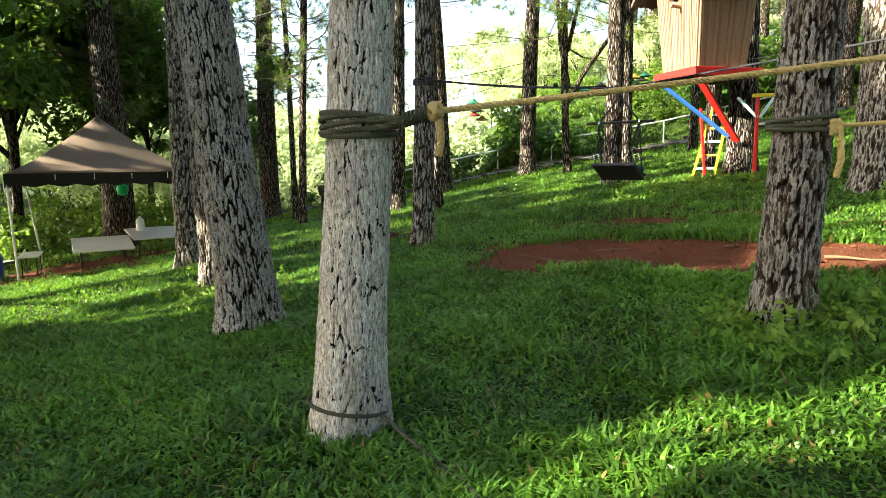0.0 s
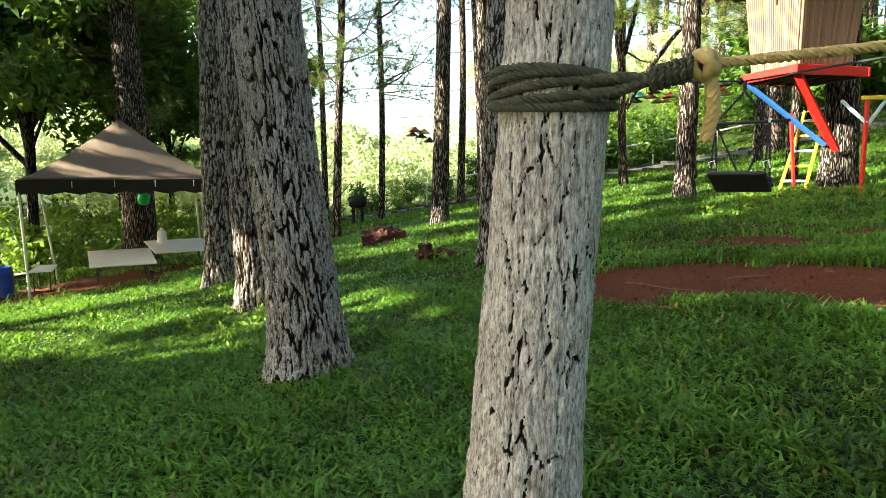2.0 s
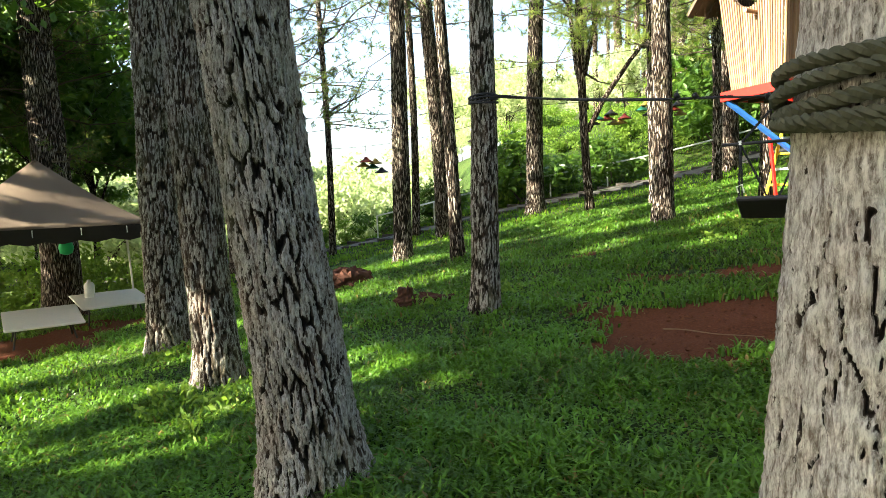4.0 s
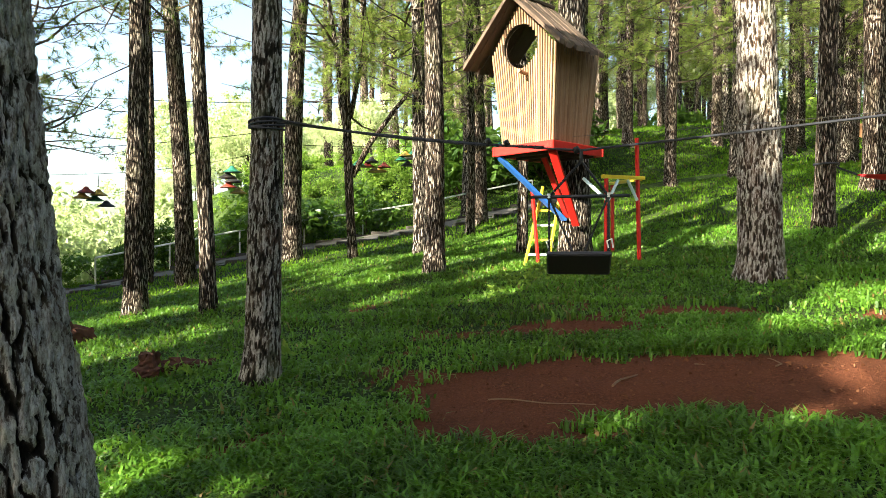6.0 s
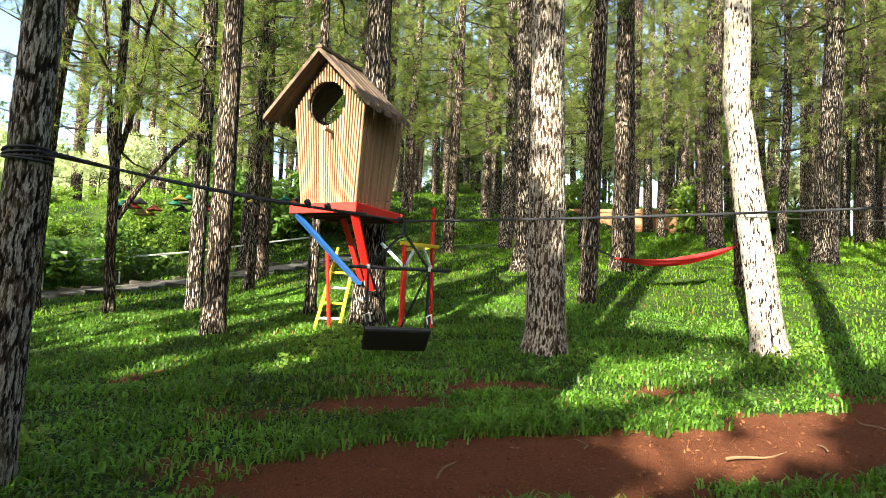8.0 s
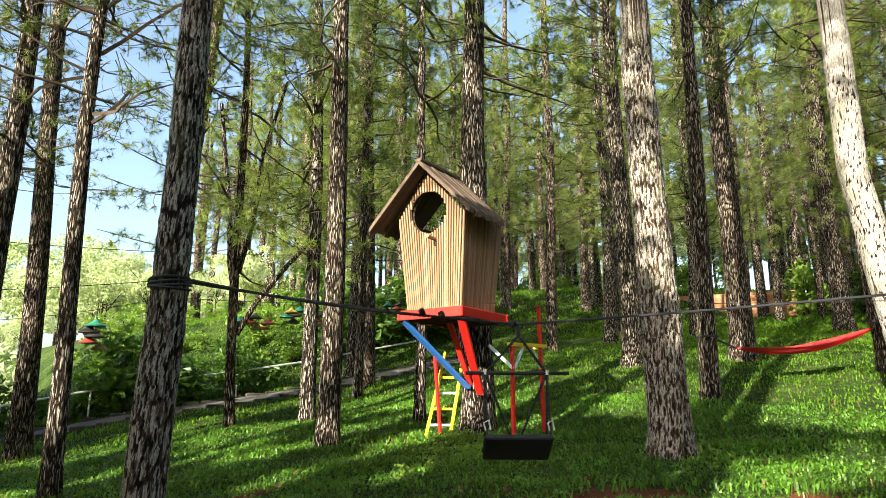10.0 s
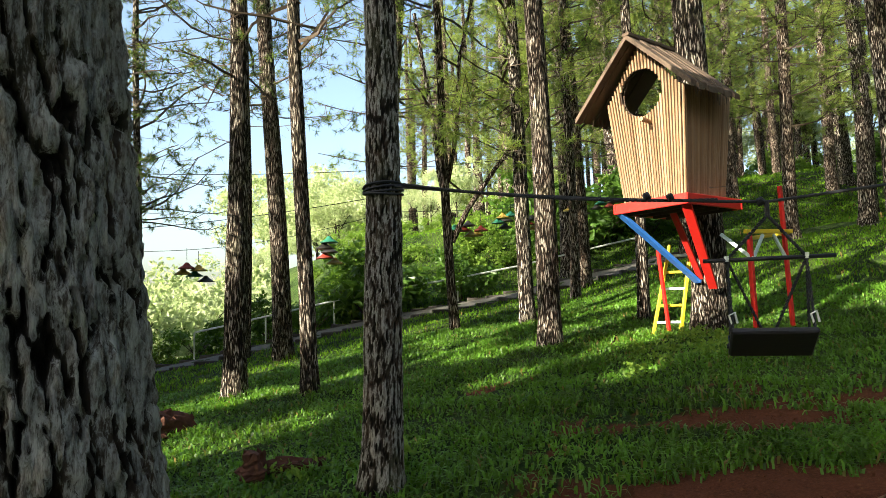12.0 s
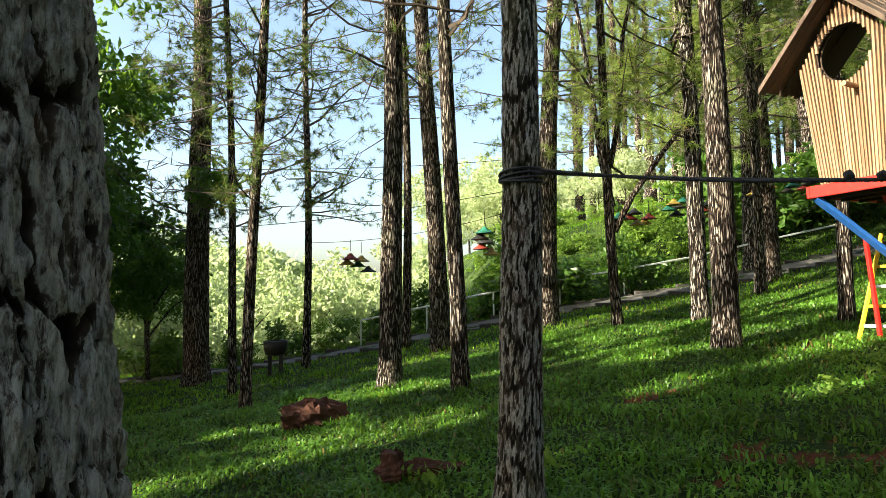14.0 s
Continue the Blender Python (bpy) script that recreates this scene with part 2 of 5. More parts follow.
def part(name, bm, material, parent=None, label="", smooth=False):
    me = bpy.data.meshes.new(name)
    if smooth:
        for f in bm.faces:
            f.smooth = True
    bm.to_mesh(me)
    bm.free()
    me.materials.append(material)
    ob = hang(new(name, me), parent)
    return tagged(ob, label) if label else ob


def thing(name, at, label, category, group="", rz=0.0):
    e = new(name)
    e.empty_display_size = 0.2
    e.matrix_world = pose(*at, 0, 0, rz)
    return tagged(e, label, category, group)


def box(bm, size, m=Matrix(), bevel=0.006):
    r = bmesh.ops.create_cube(bm, size=1.0, matrix=m @ Matrix.Diagonal((*size, 1)))
    if bevel:
        edges = {e for v in r["verts"] for e in v.link_edges}
        bmesh.ops.bevel(bm, geom=list(edges), offset=bevel, segments=1, affect="EDGES")
    return bm


def beam(a, b, w, h, bevel=0.006, bm=None):
    """A squared timber from a to b."""
    a, b = Vector(a), Vector(b)
    bm = bm or bmesh.new()
    m = Matrix.Translation((a + b) / 2) @ (b - a).to_track_quat("Z", "Y").to_matrix().to_4x4()
    return box(bm, (w, h, (b - a).length), m, bevel)


def tube(points, radius, sides=8, bm=None, closed=False):
    """A round tube along points; radius is one number or one for each point."""
    bm = bm or bmesh.new()
    pts = [Vector(p) for p in points]
    n = len(pts)
    rad = radius if isinstance(radius, (list, tuple)) else [radius] * n
    rings, ref = [], None
    for i, p in enumerate(pts):
        d = (pts[(i + 1) % n] - pts[i - 1]) if closed else (pts[min(i + 1, n - 1)] - pts[max(i - 1, 0)])
        d.normalize()
        if ref is None:
            ref = d.orthogonal().normalized()
        ref = (ref - d * ref.dot(d)).normalized()
        side = d.cross(ref)
        rings.append([bm.verts.new(p + (ref * math.cos(2 * math.pi * k / sides) + side * math.sin(2 * math.pi * k / sides)) * rad[i]) for k in range(sides)])
    for i in range(n if closed else n - 1):
        a, b = rings[i], rings[(i + 1) % n]
        for k in range(sides):
            bm.faces.new((a[k], a[(k + 1) % sides], b[(k + 1) % sides], b[k]))
    if not closed:
        bm.faces.new(rings[0][::-1])
        bm.faces.new(rings[-1])
    return bm


def strands(points, radius, pitch, count=3, closed=False, bm=None):
    """A laid rope: strands twisted round the line through points."""
    bm = bm or bmesh.new()
    pts = np.array([tuple(p) for p in points], float)
    if closed:
        pts = np.vstack([pts, pts[:1]])
    seg = np.linalg.norm(np.diff(pts, axis=0), axis=1)
    s = np.r_[0, np.cumsum(seg)]
    n = max(8, int(s[-1] / pitch * 7))
    q = np.linspace(0, s[-1], n)
    line = np.stack([np.interp(q, s, pts[:, k]) for k in range(3)], 1)
    d = np.gradient(line, axis=0)
    d /= np.linalg.norm(d, axis=1)[:, None]
    up = np.tile((0.0, 0.0, 1.0), (n, 1))
    up[np.abs(d[:, 2]) > 0.9] = (1.0, 0.0, 0.0)
    a = np.cross(d, up)
    a /= np.linalg.norm(a, axis=1)[:, None]
    b = np.cross(d, a)
    for k in range(count):
        w = 2 * np.pi * (q / pitch + k / count)
        tube(line + radius * 0.52 * (np.cos(w)[:, None] * a + np.sin(w)[:, None] * b), radius * 0.55, 5, bm)
    return bm


def sag(a, b, drop, n=16):
    a, b = Vector(a), Vector(b)
    return [a.lerp(b, i / n) - Vector((0, 0, drop * 4 * (i / n) * (1 - i / n))) for i in range(n + 1)]


def smooth01(v):
    v = np.clip(v, 0, 1)
    return v * v * (3 - 2 * v)


# ---- the lie of the land ----
def path_line(x):
    x = np.asarray(x, float)
    return np.where(x < 6, 21.2 + 0.022 * (x - 6) ** 2, 21.2 - 0.25 * np.minimum(x - 6, 8))


def ground(x, y):
    x, y = np.asarray(x, float), np.asarray(y, float)
    X = np.where(x > 0, 70 * np.tanh(x / 70), 16 * np.tanh(x / 16))
    V = 34 * np.tanh((y - 8) / 34)
    z = 0.383 + 0.153 * X + 0.032 * V + 0.254 * np.tanh(X / 6) * V / 8
    z = z - 0.154 * np.exp(-((x / 4) ** 2)) - 0.358 * np.exp(-(((x - 7) / 4) ** 2))
    off = y - path_line(x)
    z = z + 2.4 * smooth01((off - 2.2) / 8) * smooth01((x - 1) / 6)
    z = z - 9.0 * smooth01((off - 2.5) / 24) * (1 - smooth01((x + 3) / 8))
    return z


def gz(x, y):
    return float(ground(x, y))


def wobble(x, y, s, k=0.0):
    return np.sin(x * s + 1.3 * k) * np.cos(y * s * 1.13 + k) + 0.5 * np.sin(x * s * 2.3 + y * s * 1.7 + k * 2)


def near_line(x, y, line):
    best = np.full(np.shape(x), 1e9)
    for (ax, ay), (bx, by) in zip(line[:-1], line[1:]):
        t = np.clip(((x - ax) * (bx - ax) + (y - ay) * (by - ay)) / ((bx - ax) ** 2 + (by - ay) ** 2), 0, 1)
        best = np.minimum(best, np.hypot(x - ax - t * (bx - ax), y - ay - t * (by - ay)))
    return best


def bare(x, y):
    """1 where the red soil is bare, 0 on turf."""
    x, y = np.asarray(x, float), np.asarray(y, float)
    w = 0.16 * wobble(x, y, 2.4) + 0.10 * wobble(x, y, 6.1, 2) + 0.07 * wobble(x, y, 15.0, 1)
    m = 0.80 - near_line(x, y, [(1.0, 7.9), (2.2, 7.05), (4.0, 5.65), (6.0, 4.8)]) + w
    for cx, cy, rx, ry in ((3.3, 8.7, 0.7, 0.42), (2.3, 9.4, 0.5, 0.25), (1.95, 12.1, 0.45, 0.25), (5.2, 7.1, 0.5, 0.3), (4.6, 13.4, 0.5, 0.3), (-7.6, 14.4, 1.9, 1.7), (-0.7, 8.3, 0.4, 0.14)):
        m = np.maximum(m, 0.30 * (1 - np.hypot((x - cx) / rx, (y - cy) / ry)) + 0.9 * w - 0.08)
    thin = smooth01((1.2 - np.hypot((x - 2.6) / 3.0, (y - 8.9) / 2.0)) / 0.5)
    m = np.maximum(m, thin * (0.10 * wobble(x, y, 3.3, 4) + 0.10 * wobble(x, y, 8.3, 1) + 0.08 * wobble(x, y, 19.0, 3) - 0.10) - 0.6 * (1 - thin))
    m = np.maximum(m, 0.22 - near_line(x, y, [(2.5, 9.3), (3.4, 8.75), (4.4, 8.4)]) + 1.3 * w)
    m = np.maximum(m, 0.7 * (1 - np.hypot((x + 7.7) / 2.1, (y - 14.3) / 1.9)) + w)
    return np.clip(m / 0.4 + 0.5, 0, 1)


def build_ground():
    def axis(lo, hi, step, far_lo, far_hi):
        mid = list(np.arange(lo, hi, step))
        up, down, s = [], [], step
        v = hi
        while v < far_hi:
            up.append(v)
            s *= 1.09
            v += s
        v, s = lo, step
        while v > far_lo:
            s *= 1.09
            v -= s
            down.append(v)
        return np.array(down[::-1] + mid + up + [far_hi])

    xs, ys = axis(-10, 12, 0.13, -900, 900), axis(1.5, 24, 0.13, -600, 1500)
    gx, gy = np.meshgrid(xs, ys)
    z = ground(gx, gy) + 0.014 * wobble(gx, gy, 3.1) + 0.008 * wobble(gx, gy, 8.0, 1) - 0.03 * bare(gx, gy)
    verts = np.stack([gx, gy, z], -1).reshape(-1, 3)
    nx, ny = len(xs), len(ys)
    i = (np.arange(ny - 1)[:, None] * nx + np.arange(nx - 1)[None]).ravel()
    me = fast_mesh("ground", verts, np.stack([i, i + 1, i + nx + 1, i + nx], 1), GROUND, True)
    me.attributes.new("bare", "FLOAT", "POINT").data.foreach_set("value", bare(gx, gy).ravel().astype(np.float32))
    tagged(new("ground", me), "grassy hillside with patches of bare red soil", "ground", kind="structure")


build_ground()


# ---- pine trees ----
def cracks(u, v, cells, seed, aspect):
    """Distance to the nearest joint of a field of long bark plates; u runs once round the trunk from 0 to 1."""
    rng = np.random.RandomState(seed)
    table = rng.rand(4096, 2)
    U, W = u * cells, v * aspect
    iu, iv = np.floor(U).astype(int), np.floor(W).astype(int)
    f1, f2 = np.full(U.shape, 9.0), np.full(U.shape, 9.0)
    for du in (-1, 0, 1):
        for dv in (-1, 0, 1):
            cu, cv = iu + du, iv + dv
            t = table[((cu % cells) * 131 + cv * 17 + seed * 7) % 4096]
            d = np.hypot(cu + 0.08 + 0.84 * t[..., 0] - U, cv + 0.03 + 0.94 * t[..., 1] - W)
            f2 = np.minimum(f2, np.maximum(f1, d))
            f1 = np.minimum(f1, d)
    return f2 - f1


def lattice(u, v, seed, wrap):
    """Smooth value noise from -0.5 to 0.5 that closes on itself after wrap cells of u."""
    table = np.random.RandomState(seed + 71).rand(4096) - 0.5
    iu, iv = np.floor(u).astype(int), np.floor(v).astype(int)
    fu, fv = smooth01(u - iu), smooth01(v - iv)
    pick = lambda p, q: table[((p % max(wrap, 1)) * 57 + q * 131) % 4096]
    return (pick(iu, iv) * (1 - fu) + pick(iu + 1, iv) * fu) * (1 - fv) + (pick(iu, iv + 1) * (1 - fu) + pick(iu + 1, iv + 1) * fu) * fv


def trunk_mesh(r, height, lean, seed, segs=22, fine_top=0.0, step=0.02, cells=0, depth=0.02, bend=0.05, knee=None, bark=None, plate=3.2, gap=0.17):
    """A tapering trunk with its root flare; cells > 0 cuts plates into the bark."""
    zs = list(np.arange(-0.35, fine_top, step)) if fine_top else list(np.linspace(-0.35, 1.0, 7))
    zs = np.array(zs + list(np.linspace(max(zs[-1] + 0.15, 1.2), height, 16)))
    th = np.linspace(0, 2 * np.pi, segs, endpoint=False)
    Z, T = np.meshgrid(zs, th, indexing="ij")
    rad = r * (1.0 - 0.62 * np.clip(Z / height, 0, 1)) * (1 + 0.30 * np.exp(-np.maximum(Z, 0) / 0.22))
    rad = rad * (1 + 0.05 * np.sin(3 * T + seed) * np.exp(-np.maximum(Z, 0) / 0.5) + 0.025 * np.sin(2 * T + Z * 1.7 + seed) + 0.02 * np.sin(Z * 4.1 + T + seed * 2))
    crack = None
    if cells:
        u0 = T / (2 * np.pi)
        wu = lattice(u0 * cells * 0.5, Z * 5, seed, int(cells * 0.5)) * 0.9 + lattice(u0 * cells * 2, Z * 22, seed + 1, cells * 2) * 0.38 + lattice(u0 * cells * 5, Z * 55, seed + 2, cells * 5) * 0.16
        wv = lattice(u0 * cells, Z * 9, seed + 3, cells) * 0.10 + lattice(u0 * cells * 4, Z * 40, seed + 4, cells * 4) * 0.035
        u = (u0 + wu / cells) % 1.0
        a = cracks(u, Z + wv, cells, seed, plate)
        b = cracks((u + 0.3 / cells) % 1.0, Z + 1.4 * wv, int(cells * 2.1), seed + 9, plate * 2.6)
        chip = lattice(u0 * cells * 3, Z * 16, seed + 5, cells * 3)
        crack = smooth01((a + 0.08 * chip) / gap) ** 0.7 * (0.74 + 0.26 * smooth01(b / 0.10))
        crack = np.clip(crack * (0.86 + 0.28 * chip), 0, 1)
        rough = np.random.RandomState(seed).normal(size=Z.shape)
        rough = rough + np.roll(rough, 1, 0) + np.roll(rough, 1, 1) + np.roll(rough, 2, 0)
        rad = rad - depth * (1 - crack) * 1.15 + 0.05 * depth * rough + 0.30 * depth * chip + 0.22 * depth * lattice(u0 * cells * 7, Z * 60, seed + 6, cells * 7)
    h = np.maximum(Z, -0.4)
    if knee:
        cx = lean[0] * np.minimum(h, knee)
        cy = lean[1] * np.minimum(h, knee)
    else:
        cx, cy = lean[0] * h, lean[1] * h
    cx = cx + bend * np.sin(h * 0.55 + seed) - bend * math.sin(seed)
    cy = cy + bend * np.sin(h * 0.47 + seed * 1.7) - bend * math.sin(seed * 1.7)
    verts = np.stack([cx + rad * np.cos(T), cy + rad * np.sin(T), Z], -1).reshape(-1, 3)
    n, m = len(zs), segs
    i, k = np.meshgrid(np.arange(n - 1), np.arange(m), indexing="ij")
    k2 = (k + 1) % m
    quads = np.stack([i * m + k, i * m + k2, (i + 1) * m + k2, (i + 1) * m + k], -1).reshape(-1, 4)
    me = fast_mesh("trunk", verts, quads, (bark or BARK_NEAR) if cells else BARK, True)
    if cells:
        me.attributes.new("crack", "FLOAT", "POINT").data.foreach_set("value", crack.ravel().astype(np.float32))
    return me


def stick(verts, tris, pts, radii, base):
    """Adds a three-sided limb to the lists."""
    ang = np.array([0, 2.1, 4.2])
    for p, r in zip(pts, radii):
        verts += [(p[0] + r * math.cos(a), p[1] + r * math.sin(a), p[2] + 0.7 * r * math.cos(2 * a)) for a in ang]
    for i in range(len(pts) - 1):
        o = base + 3 * i
        for k in range(3):
            a, b, c, d = o + k, o + (k + 1) % 3, o + 3 + (k + 1) % 3, o + 3 + k
            tris += [(a, b, c), (a, c, d)]
    return base + 3 * len(pts)


def pine_crown(seed, low, high, branches, tufts, needle, mats, droop=0.15, reach=2.8, dead=0.25, per=13):
    """Limbs with tufts of needles between two heights; dead: the share of bare limbs."""
    rng = np.random.RandomState(seed)
    verts, tris, base, P, D = [], [], 0, [], []
    for i in range(branches):
        f = rng.rand()
        z0 = low + (high - low) * f
        az = rng.rand() * 2 * math.pi
        ln = reach * (1.0 - 0.45 * f) * (0.55 + 0.6 * rng.rand())
        rise = rng.uniform(-0.25, 0.45) - droop
        pts, side = [], rng.uniform(-0.3, 0.3)
        for s in np.linspace(0, 1, 6):
            a = az + side * s + 0.12 * math.sin(5 * s + seed + i)
            pts.append((ln * s * math.cos(a), ln * s * math.sin(a), z0 + ln * (rise * s + 0.22 * s * s) + 0.05 * math.sin(7 * s + i)))
        base = stick(verts, tris, pts, np.linspace(0.035, 0.007, 6) * (0.6 + 0.3 * ln / 2), base)
        pts = np.array(pts)
        twigs = 7
        bare_limb = rng.rand() < dead
        for t in range(twigs):
            s = 0.3 + 0.7 * (t + rng.rand()) / twigs
            k = min(int(s * 5), 4)
            p = pts[k] + (pts[k + 1] - pts[k]) * (s * 5 - k)
            q = p + rng.normal(size=3) * (0.28, 0.28, 0.16) * (0.6 + 0.25 * ln)
            mid = (p + q) / 2 + rng.normal(size=3) * 0.04
            base = stick(verts, tris, [p, mid, q], (0.009, 0.007, 0.004), base)
            if not bare_limb:
                for _ in range(tufts):
                    w = rng.rand()
                    P.append(mid + (q - mid) * w * 1.1 + rng.normal(size=3) * 0.05)
                    D.append((q - p) / (np.linalg.norm(q - p) + 1e-6))
    nb = len(tris)
    verts, tris = np.array(verts), np.array(tris)
    if P:
        P, D = np.repeat(np.array(P), per, 0), np.repeat(np.array(D), per, 0)
        d = D * 0.55 + rng.normal(size=P.shape) * 0.6
        d[:, 2] -= 0.1
        d /= np.linalg.norm(d, axis=1)[:, None]
        w = np.cross(d, rng.normal(size=P.shape))
        w /= np.linalg.norm(w, axis=1)[:, None]
        ln = needle * rng.uniform(0.6, 1.2, (len(P), 1))
        tip = np.stack([P - w * 0.006, P + w * 0.006, P + d * ln], 1).reshape(-1, 3)
        tris = np.vstack([tris, len(verts) + np.arange(len(tip)).reshape(-1, 3)])
        verts = np.vstack([verts, tip])
    return fast_mesh("crown", verts, tris, mats, index=np.r_[np.zeros(nb), np.ones(len(tris) - nb)].astype(int))


CROWNS = {
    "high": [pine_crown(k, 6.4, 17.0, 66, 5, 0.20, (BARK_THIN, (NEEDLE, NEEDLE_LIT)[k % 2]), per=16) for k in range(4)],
    "tall": [pine_crown(40 + k, 9.6, 18.0, 56, 5, 0.20, (BARK_THIN, NEEDLE), per=16) for k in range(3)],
    "low": [pine_crown(10 + k, 3.4, 14.0, 64, 4, 0.16, (BARK_THIN, NEEDLE), reach=2.5, dead=0.25, per=16) for k in range(3)],
    "bare": [pine_crown(20 + k, 5.2, 15.0, 50, 3, 0.17, (BARK_THIN, NEEDLE), reach=2.4, dead=0.35, per=16) for k in range(2)],
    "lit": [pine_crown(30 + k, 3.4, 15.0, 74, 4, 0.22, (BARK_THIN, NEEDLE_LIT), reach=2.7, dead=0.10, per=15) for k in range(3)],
}


def pine(x, y, r, label, height=17.0, lean=(0, 0), crown="high", seed=0, group="pine trunks of the grove", **kw):
    tree = thing("pine_tree", (x, y, gz(x, y)), label, "tree", group)
    hang(new("trunk", trunk_mesh(r, height, lean, seed, **kw)), tree)
    c = hang(new("crown", CROWNS[crown][seed % len(CROWNS[crown])]), tree)
    h = kw.get("knee") or 9.0
    c.matrix_basis = pose(lean[0] * h * 0.9, lean[1] * h * 0.9, 0, 0, 0, seed * 67.0)
    return tree


# trunks that the walk passes close by
NEAR = dict(group="pines beside the walk")
pine(-0.555, 3.53, 0.194, "pale grey pine trunk tied with rope, leaning slightly", 16, (0.065, 0.0), "tall", 1, segs=190, fine_top=3.0, step=0.011, cells=26, plate=3.6, gap=0.10, depth=0.016, bend=0.02, bark=BARK_PALE, **NEAR)
pine(-1.86, 6.25, 0.285, "thick pine trunk with deeply furrowed grey bark", 18, (-0.092, 0.0), "tall", 2, segs=240, fine_top=4.2, step=0.015, cells=36, plate=2.7, gap=0.19, depth=0.036, bend=0.02, **NEAR)
pine(-3.08, 8.95, 0.225, "dark mossy pine trunk growing beside a thicker one", 18, (-0.03, 0.0), "tall", 3, segs=120, fine_top=5.0, step=0.03, cells=28, gap=0.20, depth=0.030, bark=BARK_BROWN, bend=0.03, **NEAR)
pine(-4.28, 11.25, 0.265, "dark pine trunk at the edge of the lawn", 18, (0.0, 0.0), "tall", 4, segs=110, fine_top=5.5, step=0.035, cells=28, gap=0.20, depth=0.030, bark=BARK_BROWN, bend=0.03, **NEAR)
pine(2.38, 4.34, 0.195, "furrowed pine trunk with a rope and weeds at its foot", 17, (0.03, 0.0), "tall", 5, segs=140, fine_top=3.6, step=0.02, cells=26, gap=0.20, depth=0.028, bark=BARK_BROWN, bend=0.03, **NEAR)
pine(-0.22, 9.90, 0.168, "slim straight pine trunk with a black cable tied round", 16, (0.008, 0.0), "tall", 6, segs=90, fine_top=5.5, step=0.03, cells=20, gap=0.22, depth=0.016, bark=BARK_BROWN, bend=0.04, **NEAR)
pine(6.28, 9.18, 0.285, "thick two-toned pine trunk half in sunlight", 18, (0.0, 0.0), "tall", 7, segs=110, fine_top=6.0, step=0.04, cells=30, gap=0.19, depth=0.028, bark=BARK_BROWN, bend=0.05, **NEAR)
pine(7.95, 6.62, 0.22, "sunlit pale pine trunk leaning over the slope", 16, (-0.03, 0.125), "tall", 8, segs=90, fine_top=5.0, step=0.04, cells=24, depth=0.016, bark=BARK_LIGHT, bend=0.02, knee=3.6, **NEAR)
pine(6.9, 3.3, 0.24, "pine trunk that holds the end of the rope line", 17, (0, 0), "tall", 9, **NEAR)

# the grove: place, girth, lean, kind of crown
MID = "straight pine trunk with grey-brown scaly bark in the grove"
for k, (x, y, r, lx, ly, crown) in enumerate((
    (-0.94, 16.2, 0.20, 0.0, 0.0, "bare"), (-0.37, 21.2, 0.115, 0.0, 0.0, "bare"), (0.28, 19.4, 0.215, -0.035, 0.0, "bare"),
    (0.04, 14.7, 0.13, -0.01, 0.0, "bare"), (2.8, 19.65, 0.24, 0.05, 0.0, "bare"), (3.56, 17.35, 0.105, -0.03, 0.02, "lit"),
    (4.87, 16.55, 0.165, -0.02, 0.01, "lit"), (3.81, 13.9, 0.19, -0.012, 0.0, "high"), (8.55, 19.9, 0.22, -0.03, 0.0, "lit"),
    (6.12, 14.42, 0.11, 0.0, 0.0, "high"), (5.97, 12.6, 0.28, 0.012, 0.0, "high"), (-5.6, 22.2, 0.33, 0.0, 0.0, "low"),
    (-3.4, 16.6, 0.10, 0.03, 0.0, "low"), (-4.05, 18.8, 0.085, -0.03, 0.0, "low"), (-2.84, 21.6, 0.10, 0.0, 0.0, "low"),
    (-8.55, 17.5, 0.42, 0.0, 0.0, "low"), (9.78, 10.4, 0.17, 0.01, -0.01, "high"), (13.8, 11.6, 0.29, 0.0, 0.0, "high"),
    (12.64, 8.3, 0.18, -0.02, 0.02, "high"), (15.3, 18.8, 0.2, 0.01, 0.0, "lit"), (18.1, 18.4, 0.26, 0.0, 0.0, "high"),
    (12.4, 13.75, 0.26, 0.0, 0.0, "high"), (22.4, 12.1, 0.30, 0.03, 0.0, "lit"), (18.8, 7.95, 0.33, 0.0, -0.03, "high"),
    (25.7, 25.2, 0.25, 0.0, 0.0, "lit"), (31.0, 10.8, 0.35, 0.0, 0.0, "high"), (37.3, 9.2, 0.4, 0.0, 0.0, "high"),
    (9.6, 22.4, 0.2, 0.0, 0.0, "lit"), (7.4, 18.6, 0.12, 0.02, 0.0, "lit"), (14.2, 3.4, 0.28, 0.0, 0.0, "high"),
)):
    tree = pine(x, y, r, MID, 16.0 + (k * 37 % 5), (lx, ly), crown, 11 + k)
    if k == 5:
        FORKED = tree

# the hillside wood
FAR_TRUNKS = [trunk_mesh(0.16 + 0.035 * k, 18.0, (0.02 * math.sin(k), 0.02 * math.cos(2 * k)), 40 + k, segs=10) for k in range(6)]
rng = np.random.RandomState(5)
placed = []
tries = 0
while len(placed) < 215 and tries < 6000:
    tries += 1
    x, y = rng.uniform(13, 62), rng.uniform(-12, 58)
    if x < 20 and y < 20 or (y < 4 and x < 16) or (y > 22 and x < 14):
        continue
    if min((math.hypot(x - a, y - b) for a, b in placed), default=9) < 1.9:
        continue
    placed.append((x, y))
